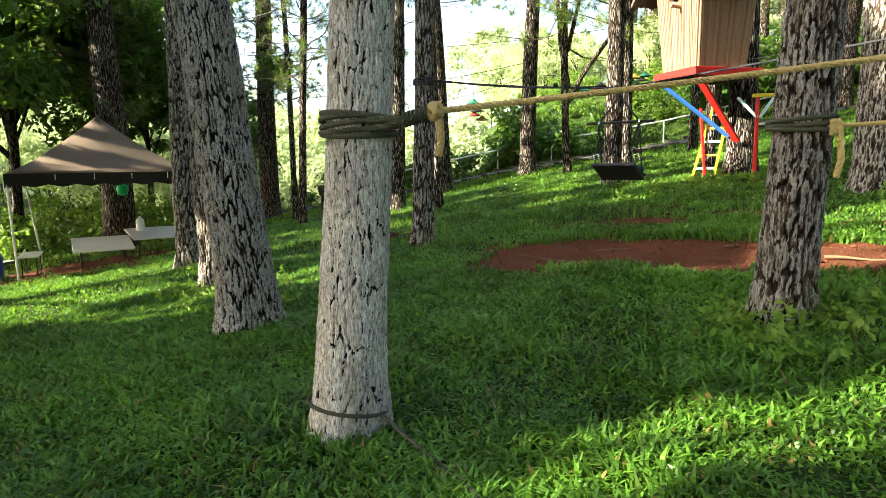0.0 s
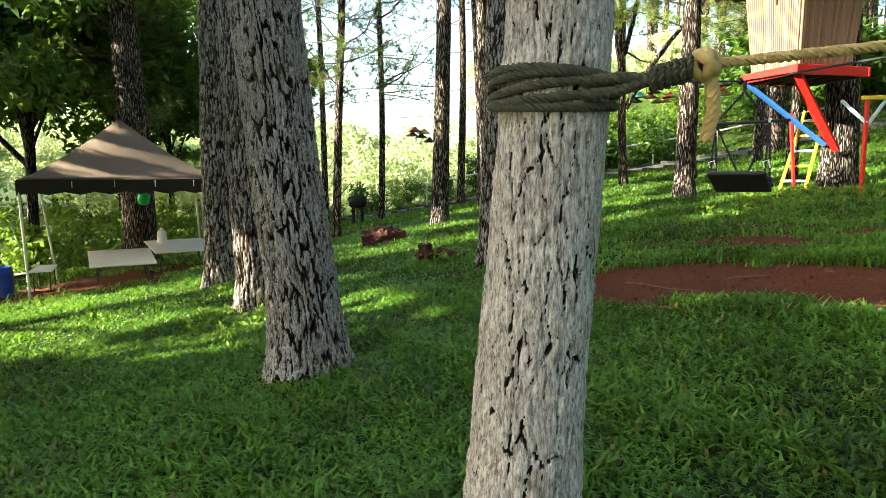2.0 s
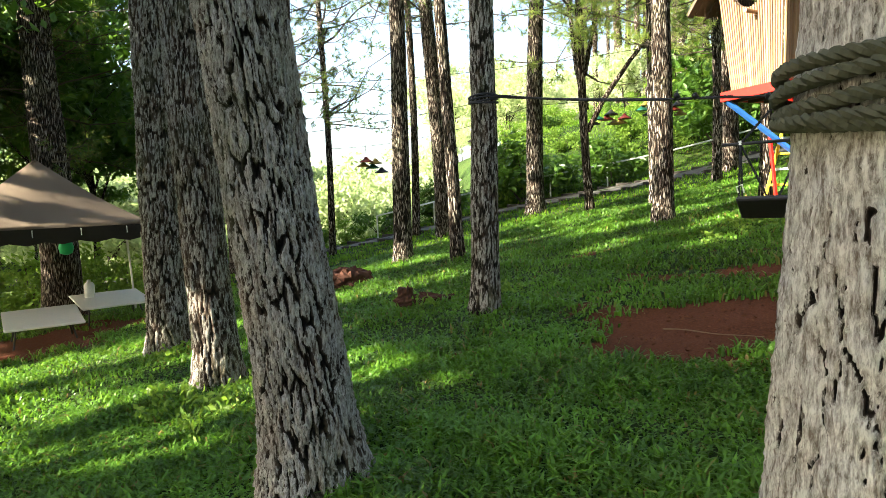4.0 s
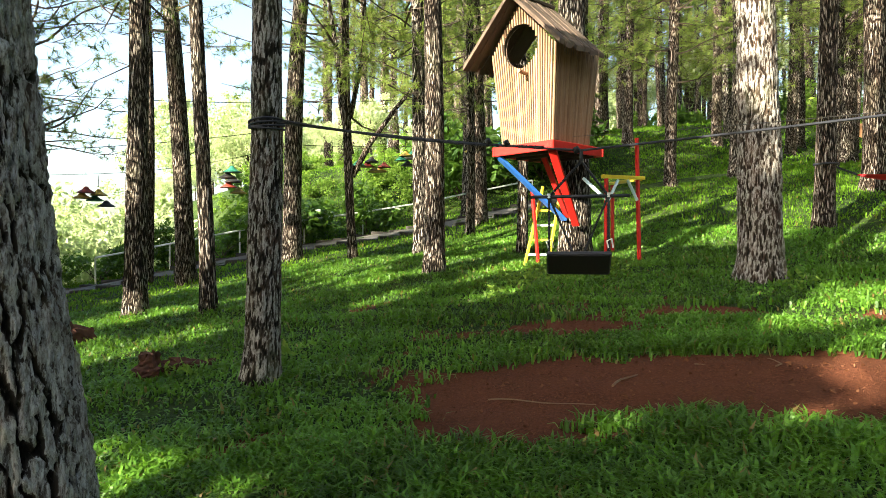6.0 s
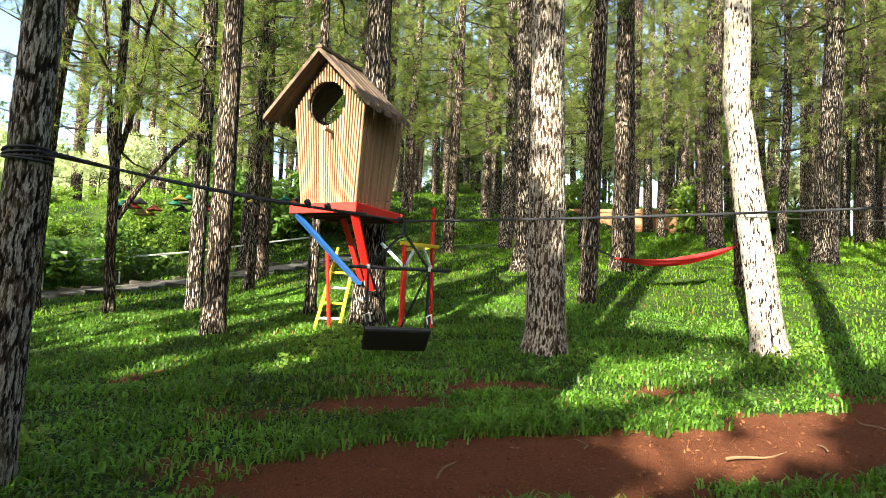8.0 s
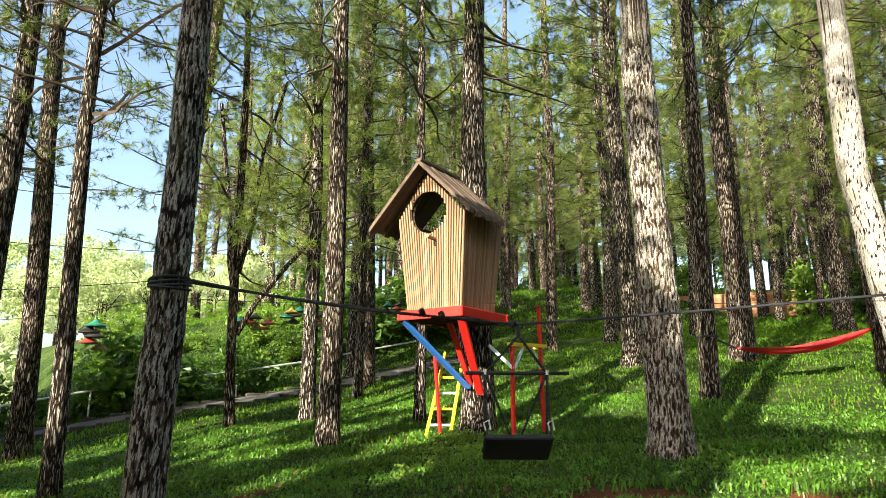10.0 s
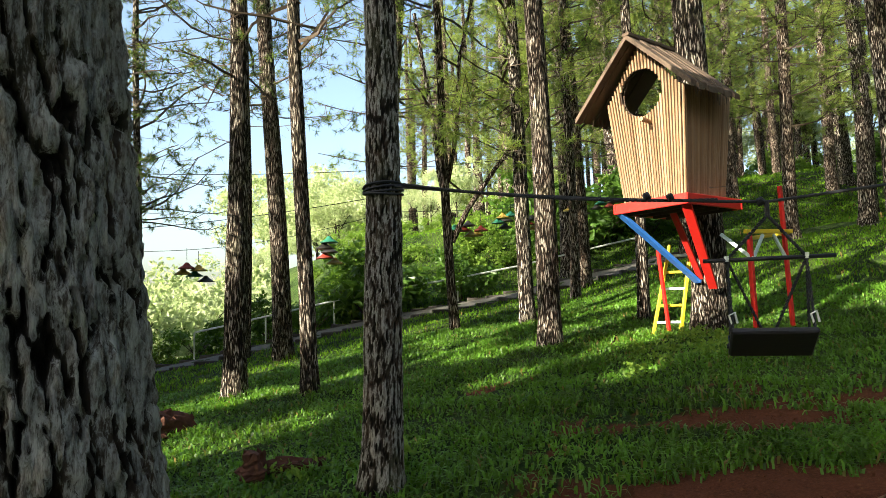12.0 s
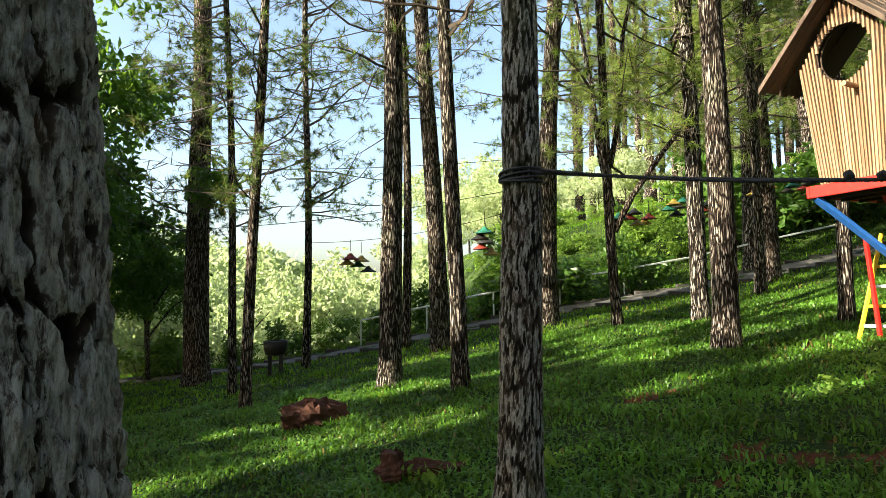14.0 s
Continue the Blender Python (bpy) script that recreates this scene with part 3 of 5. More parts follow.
for k, (x, y) in enumerate(placed):
    tree = thing("pine_tree", (x, y, gz(x, y)), "tall pine in the wood up the slope", "tree", "hillside wood", rng.uniform(0, 360))
    hang(new("trunk", FAR_TRUNKS[k % 6]), tree)
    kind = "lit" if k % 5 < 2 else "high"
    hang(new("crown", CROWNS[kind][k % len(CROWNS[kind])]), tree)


# unseen pines added behind the start of the walk, to cut sky light
rng = np.random.RandomState(15)
for k in range(26):
    x, y = -7.0 + 3.4 * (k % 7) + rng.uniform(-1, 1), -4.0 - 4.2 * (k // 7) + rng.uniform(-1.2, 1.2)
    tree = thing("pine_tree", (x, y, gz(x, y)), "tall unseen pine added south of the lawn to block sky light", "tree", "pines south of the lawn", rng.uniform(0, 360))
    hang(new("trunk", FAR_TRUNKS[k % 6]), tree)
    kind = ("low", "high")[k % 2]
    hang(new("crown", CROWNS[kind][k % len(CROWNS[kind])]), tree)


# the slim forked pine has two crooked side stems
for pts, r in (([(0, 0, 1.9), (0.35, -0.1, 2.6), (1.0, -0.2, 3.5), (1.7, -0.2, 4.3), (2.3, -0.1, 5.4)], 0.07), ([(-0.03, 0, 2.4), (-0.2, 0.1, 3.4), (-0.3, 0.2, 4.8), (-0.6, 0.3, 7.0)], 0.075), ([(-0.05, 0, 3.2), (0.25, 0.1, 4.4), (0.4, 0.2, 6.0), (0.9, 0.2, 8.0)], 0.06)):
    part("side_stem", tube(pts, [r * (1 - 0.15 * i) for i in range(len(pts))], 8), BARK, FORKED, "", True)


# ---- broadleaved trees and shrubs ----
def leaf_cloud(rng, centres, radii, count, size, keep=None):
    """Leaves as creased pairs of triangles, scattered through clumps."""
    c = rng.randint(len(centres), size=count)
    d = rng.normal(size=(count, 3))
    d /= np.linalg.norm(d, axis=1)[:, None]
    p = np.asarray(centres)[c] + d * (np.asarray(radii)[c] * rng.rand(count) ** 0.45)[:, None] * (1, 1, 0.75)
    if keep is not None:
        p = p[keep(p)]
    n = len(p)
    a = rng.normal(size=(n, 3))
    a[:, 2] -= 0.4
    a /= np.linalg.norm(a, axis=1)[:, None]
    b = np.cross(a, rng.normal(size=(n, 3)))
    b /= np.linalg.norm(b, axis=1)[:, None]
    s = size * rng.uniform(0.6, 1.3, (n, 1))
    up = np.cross(a, b)
    verts = np.stack([p, p + a * s * 0.55 + b * s * 0.26 + up * s * 0.08, p + a * s, p + a * s * 0.55 - b * s * 0.26 + up * s * 0.08], 1).reshape(-1, 3)
    i = 4 * np.arange(n)
    tris = np.stack([np.stack([i, i + 1, i + 2], 1), np.stack([i, i + 2, i + 3], 1)], 1).reshape(-1, 3)
    return verts, tris


def limbs(rng, height, spread, count, r):
    """A short trunk that forks into limbs; returns mesh data and the limb ends."""
    verts, tris, base, ends = [], [], 0, []
    fork = height * 0.35
    base = stick(verts, tris, [(0, 0, -0.3), (0.05, 0.02, fork * 0.5), (0.1, 0, fork), (0.05, 0.05, height * 0.75)], (r * 1.2, r, r * 0.85, r * 0.3), base)
    for k in range(count):
        a = 2 * math.pi * (k + rng.rand() * 0.6) / count
        z = fork * rng.uniform(0.8, 1.6)
        e = np.array((spread * math.cos(a), spread * math.sin(a), height * rng.uniform(0.55, 1.0))) * (rng.uniform(0.6, 1), rng.uniform(0.6, 1), 1)
        m = np.array((e[0] * 0.45, e[1] * 0.45, z + (e[2] - z) * 0.6))
        base = stick(verts, tris, [(0.07, 0, z), m, e], (r * 0.5, r * 0.35, r * 0.1), base)
        ends += [e, (m + e) / 2 + rng.normal(size=3) * 0.3]
    return verts, tris, ends


def broad_tree_meshes(seed, height, spread, count, leaf, material, r=0.16, origin=None, keep=None, clump=0.32):
    rng = np.random.RandomState(seed)
    v, t, ends = limbs(rng, height, spread, 8, r)
    ends = [e + rng.normal(size=3) * (0.4 * spread, 0.4 * spread, 0.12 * height) for e in ends for _ in range(2)]
    k = None
    if keep is not None:
        k = lambda p: keep(p + np.asarray(origin))
    cv, ct = leaf_cloud(rng, np.array(ends), rng.uniform(0.6, 1.2, len(ends)) * spread * clump, count, leaf, k)
    return fast_mesh("trunk", v, t, BARK, True), fast_mesh("crown", cv, ct, material)


def broad_tree(x, y, meshes, label, group, scale=1.0, rz=0.0):
    tree = thing("broadleaf_tree", (x, y, gz(x, y)), label, "tree", group, rz)
    for name, me in zip(("trunk", "crown"), meshes):
        hang(new(name, me), tree)
    tree.scale = (scale,) * 3
    return tree


# sunny spots on the lawn: gaps cut in shade crowns added west of it
SPOTS = ((1.4, 3.1, 0.42, 0.20), (2.2, 2.9, 0.45, 0.30), (0.8, 2.6, 0.50, 0.10), (3.1, 3.0, 0.5, 0.4),
         (5.0, 7.6, 1.15, 0.55), (5.2, 8.3, 0.8, 0.25), (4.5, 6.6, 0.55, 0.3), (3.3, 6.65, 0.25, 0.10), (3.35, 5.9, 0.6, 0.2), (4.2, 5.5, 0.6, 0.22), (5.8, 5.7, 1.2, 0.35), (6.2, 7.0, 0.6, 0.3),
         (2.0, 12.42, 0.60, 0.28), (3.2, 11.08, 0.60, 0.30), (4.25, 12.8, 0.7, 0.2), (1.8, 15.1, 1.5, 0.3), (4.1, 16.4, 2.2, 0.5), (4.8, 14.6, 1.2, 0.3), (2.6, 14.0, 0.9, 0.15),
         (-0.45, 15.35, 0.7, 0.2), (-0.5, 13.25, 0.6, 0.22), (-1.75, 12.5, 1.2, 0.16), (-0.7, 12.75, 0.8, 0.16), (-3.3, 12.35, 1.1, 0.25), (-2.4, 16.0, 1.8, 0.6), (-2.2, 13.4, 1.0, 0.15), (-3.2, 14.6, 1.4, 0.15),
         (-1.0, 7.15, 0.30, 0.16), (-1.4, 8.65, 0.35, 0.12), (-1.45, 9.15, 0.5, 0.15), (-0.9, 8.3, 0.25, 0.12), (-2.3, 7.9, 0.6, 0.35), (-2.5, 10.5, 1.2, 0.25),
         (-3.1, 7.3, 0.9, 0.25), (-4.9, 10.9, 2.0, 0.6), (-5.6, 8.9, 2.4, 0.6), (-7.0, 11.6, 2.8, 0.9), (-6.6, 9.9, 2.6, 0.7), (-8.0, 13.6, 1.2, 0.6), (-4.0, 7.7, 1.4, 0.25), (1.8, 17.3, 1.6, 0.4))
_r = np.random.RandomState(77)
SPOTS += tuple((x, y, _r.uniform(0.2, 0.5), _r.uniform(0.04, 0.12)) for x, y in _r.uniform((-6, 5.5), (5.5, 17.5), (40, 2)) if not (x > 0.2 and 6.8 < y < 10.6))


def in_shade(p):
    """True where a leaf's shadow falls on the shaded lawn, outside the sunny spots."""
    s = (p[:, 2] - 0.3) / SUN.z
    x, y = p[:, 0] - s * SUN.x, p[:, 1] - s * SUN.y
    z = ground(x, y)
    s = (p[:, 2] - z) / SUN.z
    x, y = p[:, 0] - s * SUN.x, p[:, 1] - s * SUN.y
    ok = (x < 7.1 + 0.5 * wobble(x, y, 0.9) - 1.8 * smooth01((y - 10) / 4)) & (y < 18.0 + 0.8 * wobble(x, y, 0.8))
    # more leaves kept, to shade one half of the thick two-toned trunk
    q = x * SUN.y - y * SUN.x
    ok |= np.abs(q - (6.28 * SUN.y - 9.42 * SUN.x)) < 0.22
    for cx, cy, rx, ry in SPOTS:
        w = 0.22 * wobble(x, y, 4.0, cx)
        ok &= np.hypot((x - cx) / (rx + 0.36), (y - cy) / (ry + 0.33)) > 1 + 0.7 * w
    return ok


rng = np.random.RandomState(3)
# trees mostly out of view, added to cast the lawn's shade
SHADE_TREES = [(-12.5, 8.4), (-13.5, 4.5), (-11.5, 0.5), (-15.5, 12.5), (-17.0, 7.0), (-16.0, 1.0), (-13.0, -4.0), (-18.0, -3.0), (-20.0, 3.5), (-20.5, 10.0), (-14.0, 15.5), (-18.5, 15.0), (-9.0, -2.5), (-10.0, 4.5)]
for k, (x, y) in enumerate(SHADE_TREES):
    h = 11.0 + (k * 13 % 5) * 0.8
    o = (x, y, gz(x, y))
    broad_tree(x, y, broad_tree_meshes(50 + k, h, 3.3, 20000, 0.40, LEAF, 0.18, o, in_shade, 0.5), "dense broadleaved tree added west of the lawn to shade it", "trees west of the lawn")

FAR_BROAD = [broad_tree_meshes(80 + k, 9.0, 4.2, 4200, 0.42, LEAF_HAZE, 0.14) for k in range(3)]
DARK_BROAD = [broad_tree_meshes(90 + k, 9.5, 3.4, 9000, 0.30, LEAF, 0.16) for k in range(2)]
for k, (x, y, s) in enumerate(((-10.5, 24, 0.75), (-13.5, 21, 1.1), (-16, 25, 1.2), (-9.0, 29, 0.55), (-14, 30, 1.2), (-19, 20, 1.2), (-22, 27, 1.3), (-10.0, 20.8, 0.95), (-12.2, 18.9, 1.0), (-16, 19.0, 1.15), (-12.5, 26, 1.2), (-7.8, 25.5, 0.5), (-18, 23, 1.3), (-24, 19, 1.3))):
    broad_tree(x, y, DARK_BROAD[k % 2], "shady broadleaved tree beyond the tent", "trees beyond the tent", s, 50 * k)
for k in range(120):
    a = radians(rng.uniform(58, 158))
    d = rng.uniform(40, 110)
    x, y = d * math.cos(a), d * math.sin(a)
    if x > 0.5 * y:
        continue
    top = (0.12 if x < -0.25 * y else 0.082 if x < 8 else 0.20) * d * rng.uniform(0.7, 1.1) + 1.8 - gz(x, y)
    broad_tree(x, y, FAR_BROAD[k % 3], "tree across the valley, its leaves paled for haze", "trees across the valley", max(0.35, top / 12.0), 77 * k)


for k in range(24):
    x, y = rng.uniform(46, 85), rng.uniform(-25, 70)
    broad_tree(x, y, FAR_BROAD[k % 3], "broadleaved tree at the top of the hill, its leaves paled for haze", "trees on the hilltop", rng.uniform(0.8, 1.3), 41 * k)


def shrub_mesh(seed, material, size=1.0, leaf=0.16, count=900):
    rng = np.random.RandomState(seed)
    c = rng.normal(size=(16, 3)) * (0.34, 0.34, 0.25) * size + (0, 0, 0.55 * size)
    v, t = leaf_cloud(rng, c, np.full(16, 0.28 * size), count, leaf)
    sv, st, base = [], [], 0
    for k in range(7):
        e = c[k]
        base = stick(sv, st, [(0.05 * math.cos(k), 0.05 * math.sin(k), -0.1), e * (0.5, 0.5, 0.6), e], (0.02, 0.014, 0.006), base)
    return fast_mesh("woody_base", sv, st, BARK_THIN), fast_mesh("foliage", v, t, material)


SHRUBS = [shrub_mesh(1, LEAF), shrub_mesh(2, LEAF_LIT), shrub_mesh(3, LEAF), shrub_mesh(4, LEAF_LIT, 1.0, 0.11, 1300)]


def shrub(x, y, k, s, label, group):
    e = thing("shrub", (x, y, gz(x, y)), label, "shrub", group, 61 * k)
    for name, me in zip(("woody_base", "foliage"), SHRUBS[k % 4]):
        hang(new(name, me), e)
    e.scale = (s, s, s * 0.9)


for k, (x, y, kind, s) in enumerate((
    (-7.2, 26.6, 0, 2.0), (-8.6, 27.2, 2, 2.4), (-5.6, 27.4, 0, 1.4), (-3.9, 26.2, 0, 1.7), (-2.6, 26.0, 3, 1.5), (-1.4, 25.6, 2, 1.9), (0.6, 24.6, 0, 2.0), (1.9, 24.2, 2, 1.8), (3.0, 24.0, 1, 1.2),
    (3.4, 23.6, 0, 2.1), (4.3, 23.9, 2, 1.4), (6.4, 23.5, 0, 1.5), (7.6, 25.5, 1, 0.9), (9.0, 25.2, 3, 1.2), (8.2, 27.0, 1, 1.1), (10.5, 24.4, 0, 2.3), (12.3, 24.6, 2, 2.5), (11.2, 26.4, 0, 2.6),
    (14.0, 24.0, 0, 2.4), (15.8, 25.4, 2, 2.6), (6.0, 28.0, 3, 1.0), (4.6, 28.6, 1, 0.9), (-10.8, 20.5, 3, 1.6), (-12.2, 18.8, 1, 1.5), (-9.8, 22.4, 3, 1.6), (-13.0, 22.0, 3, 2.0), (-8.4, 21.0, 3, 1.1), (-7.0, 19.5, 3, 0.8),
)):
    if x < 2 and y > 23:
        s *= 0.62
    shrub(x, y, kind, s, ("dark glossy shrub beside the railed path", "shrub on the bank in a bright sunlit leaf colour", "dark glossy shrub beside the railed path", "bush with leaves coloured a sunlit light green")[kind], "shrubs along the path")
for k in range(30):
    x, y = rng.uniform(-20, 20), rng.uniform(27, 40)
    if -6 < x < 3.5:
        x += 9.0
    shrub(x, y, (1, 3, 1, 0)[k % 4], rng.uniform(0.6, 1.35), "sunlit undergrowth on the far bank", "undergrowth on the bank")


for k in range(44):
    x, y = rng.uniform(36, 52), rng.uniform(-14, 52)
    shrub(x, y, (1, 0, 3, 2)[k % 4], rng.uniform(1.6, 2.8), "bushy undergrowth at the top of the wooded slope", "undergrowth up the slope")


# ---- birdhouse-shaped tree hut on its platform ----
A1, A2 = Vector((math.cos(radians(15)), math.sin(radians(15)), 0)), Vector((-math.sin(radians(15)), math.cos(radians(15)), 0))
CORNER = Vector((4.55, 11.45, 3.08))
PL_W, PL_D = 1.18, 1.36


def hutp(u, v, z):
    """u back along the hut, v along its front, from the platform's front corner; z in the world."""
    p = CORNER + A1 * u + A2 * v
    return Vector((p.x, p.y, z))


def build_hut():
    hut = thing("tree_hut", (0, 0, 0), "birdhouse-shaped tree hut of split bamboo with a round opening", "tree hut")
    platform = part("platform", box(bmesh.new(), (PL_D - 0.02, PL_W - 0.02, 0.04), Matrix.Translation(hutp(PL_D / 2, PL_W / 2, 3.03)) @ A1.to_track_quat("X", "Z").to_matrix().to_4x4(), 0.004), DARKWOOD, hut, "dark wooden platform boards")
    for a, b in (((0, 0), (0, PL_W)), ((0, 0), (PL_D, 0)), ((PL_D, 0), (PL_D, PL_W)), ((0, PL_W), (PL_D, PL_W))):
        p, q = hutp(*a, 3.035), hutp(*b, 3.035)
        d = (q - p).normalized() * 0.03
        part("edge_board", beam(p - d, q + d, 0.045, 0.15), RED, platform, "red-painted edge board")
    for k in range(4):
        u = PL_D * (k + 0.5) / 4
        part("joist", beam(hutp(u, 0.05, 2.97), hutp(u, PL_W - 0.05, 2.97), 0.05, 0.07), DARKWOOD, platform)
    for p, q, m, w in ((hutp(0.03, PL_W - 0.05, 2.97), (5.66, 12.52, 1.93), BLUE, 0.13), (hutp(0.08, 0.06, 2.96), (5.72, 12.28, 1.83), RED, 0.13), (hutp(0.55, PL_W * 0.5, 2.96), (5.76, 12.55, 1.95), RED, 0.09)):
        part("strut", beam(p, q, w, 0.05), m, hut, "blue-painted strut" if m is BLUE else "red-painted strut")

    # the body flares upwards
    base = [hutp(0.10, 0.10, 3.11), hutp(0.10, 1.08, 3.11), hutp(1.12, 1.08, 3.11), hutp(1.12, 0.10, 3.11)]
    EZ, RZ = 4.62, 5.36
    top = [hutp(0.0, -0.03, EZ), hutp(0.0, 1.22, EZ), hutp(1.22, 1.22, EZ), hutp(1.22, -0.03, EZ)]
    mid = 0.595
    slope = (RZ - EZ) / (0.625)

    def slat(parent, p, q, wide, thick, out):
        bm = bmesh.new()
        d = (q - p).normalized()
        side = d.cross(out).normalized()
        ring = []
        for e in (p, q):
            ring.append([bm.verts.new(e + side * wide * s + out * thick * h) for s, h in ((-0.5, 0), (-0.42, 0.7), (0, 1.0), (0.42, 0.7), (0.5, 0))])
        for k in range(4):
            bm.faces.new((ring[0][k], ring[0][k + 1], ring[1][k + 1], ring[1][k]))
        bm.faces.new((ring[0][4], ring[0][0], ring[1][0], ring[1][4]))
        bm.faces.new(ring[0][::-1])
        bm.faces.new(ring[1])
        part("slat", bm, SLAT, parent)

    front = part("front_wall", beam(hutp(0.12, 0.12, 3.13), hutp(0.12, 1.06, 3.13), 0.03, 0.05), SLAT, hut)
    HC, HR = (0.62, 4.66), 0.34
    n = 25
    for k in range(n):
        f = (k + 0.5) / n
        p = base[0].lerp(base[1], f)
        t = top[0].lerp(top[1], f)
        vt = -0.03 + 1.25 * f
        zt = RZ - abs(vt - mid) * slope - 0.02
        d = (t - p) / (EZ - 3.11)
        at = lambda z: p + d * (z - 3.11)
        wide = 1.04 / n * 0.76
        zc = HC[1]
        vm = (at(zc) - CORNER).dot(A2) - HC[0]
        jit = 0.006 * math.sin(k * 5.1)
        wide *= 1 + 0.16 * math.sin(k * 7.7)
        if abs(vm) < HR:
            half = math.sqrt(HR * HR - vm * vm)
            slat(front, at(3.11), at(zc - half + jit), wide, 0.028, -A1)
            if zt > zc + half:
                slat(front, at(zc + half + jit), at(zt), wide, 0.028, -A1)
        else:
            slat(front, at(3.11), at(zt + jit), wide, 0.028, -A1)
    # dark strips added behind the slats, so that the gaps look shaded
    backing = bmesh.new()
    for k in range(n - 1):
        f = (k + 1) / n
        p, t = base[0].lerp(base[1], f), top[0].lerp(top[1], f)
        vt = -0.03 + 1.25 * f
        zt = RZ - abs(vt - mid) * slope - 0.04
        d = (t - p) / (EZ - 3.11)
        vm = (p + d * (HC[1] - 3.11) - CORNER).dot(A2) - HC[0]
        half = math.sqrt(max(0.0, HR * HR - vm * vm))
        spans = [(3.12, HC[1] - half), (HC[1] + half, zt)] if half else [(3.12, zt)]
        for z0, z1 in spans:
            if z1 > z0 + 0.02:
                beam(p + d * (z0 - 3.11) + A1 * 0.012, p + d * (z1 - 3.11) + A1 * 0.012, 0.030, 0.010, 0, backing)
    part("lath", backing, DARKWOOD, front, "added dark strips standing in for shade in the gaps")
    for name, c0, c1, out in (("side_wall", 0, 3, -A2), ("side_wall", 1, 2, A2)):
        wall = part(name, beam(base[c0] + A1 * 0.04 - out * 0.04, base[c1] - A1 * 0.04 - out * 0.04, 0.03, 0.05), SLAT, hut)
        lath = bmesh.new()
        for k in range(22):
            f = (k + 1) / 23
            beam(base[c0].lerp(base[c1], f) - out * 0.012, top[c0].lerp(top[c1], f) - out * 0.012, 0.030, 0.010, 0, lath)
        part("lath", lath, DARKWOOD, wall, "added dark strips standing in for shade in the gaps")
        for k in range(23):
            f = (k + 0.5) / 23
            slat(wall, base[c0].lerp(base[c1], f), top[c0].lerp(top[c1], f) + Vector((0, 0, 0.006 * math.sin(k * 3.3))), 0.035, 0.028, out)
    # ring inside the round opening, perch
    ring = [hutp(0.055, HC[0] + HR * math.cos(a), HC[1] + HR * math.sin(a)) for a in np.linspace(0, 2 * math.pi, 40, endpoint=False)]
    part("opening_ring", tube(ring, 0.014, 6, None, True), DARKWOOD, hut, "thin dark ring round the opening", True)
    part("perch", tube([hutp(0.10, 0.50, 4.20), hutp(-0.20, 0.50, 4.22)], 0.032, 10), SLAT, hut, "short round wooden perch")
    # roof: two thick board slopes with a ragged edge
    for s in (-1, 1):
        roof = part("roof_slope", beam(hutp(0.5, mid, RZ), hutp(0.6, mid, RZ), 0.05, 0.05), DARKWOOD, hut, "weathered brown board roof slope")
        for k in range(9):
            u0, u1 = -0.32 + k * 0.125, -0.32 + (k + 1) * 0.125 - 0.004
            reach = 0.98 + 0.02 * math.sin(k * 2.7 + s)
            bm = bmesh.new()
            vs = []
            for u in (u0, u1):
                for v, z in ((mid, RZ + 0.02), (mid + s * reach, RZ + 0.02 - reach * 0.98)):
                    vs += [bm.verts.new(hutp(u, v, z + 0.012 * math.sin(k * 4))), bm.verts.new(hutp(u, v - s * 0.0, z + 0.075 + 0.012 * math.sin(k * 4)))]
            for q in ((0, 1, 3, 2), (4, 6, 7, 5), (0, 4, 5, 1), (2, 3, 7, 6), (1, 5, 7, 3), (0, 2, 6, 4)):
                bm.faces.new([vs[i] for i in q])
            bmesh.ops.recalc_face_normals(bm, faces=bm.faces[:])
            part("roof_board", bm, THATCH, roof)
        # hanging fibres along the eave
        rng = np.random.RandomState(7 + s)
        bm = bmesh.new()
        for k in range(26):
            u = rng.uniform(-0.1, 0.78)
            p = hutp(u, mid + s * 0.86, RZ - 0.84)
            tube([p, p + Vector((0.01 * rng.randn(), 0.01 * rng.randn(), -rng.uniform(0.05, 0.2)))], 0.004, 3, bm)
        tagged(part("hanging_fibres", bm, THATCH, roof, "loose fibres under the eave"), kind="stuff")
    part("ridge_cap", beam(hutp(-0.33, mid, RZ + 0.09), hutp(0.81, mid, RZ + 0.09), 0.12, 0.05), THATCH, hut)


build_hut()


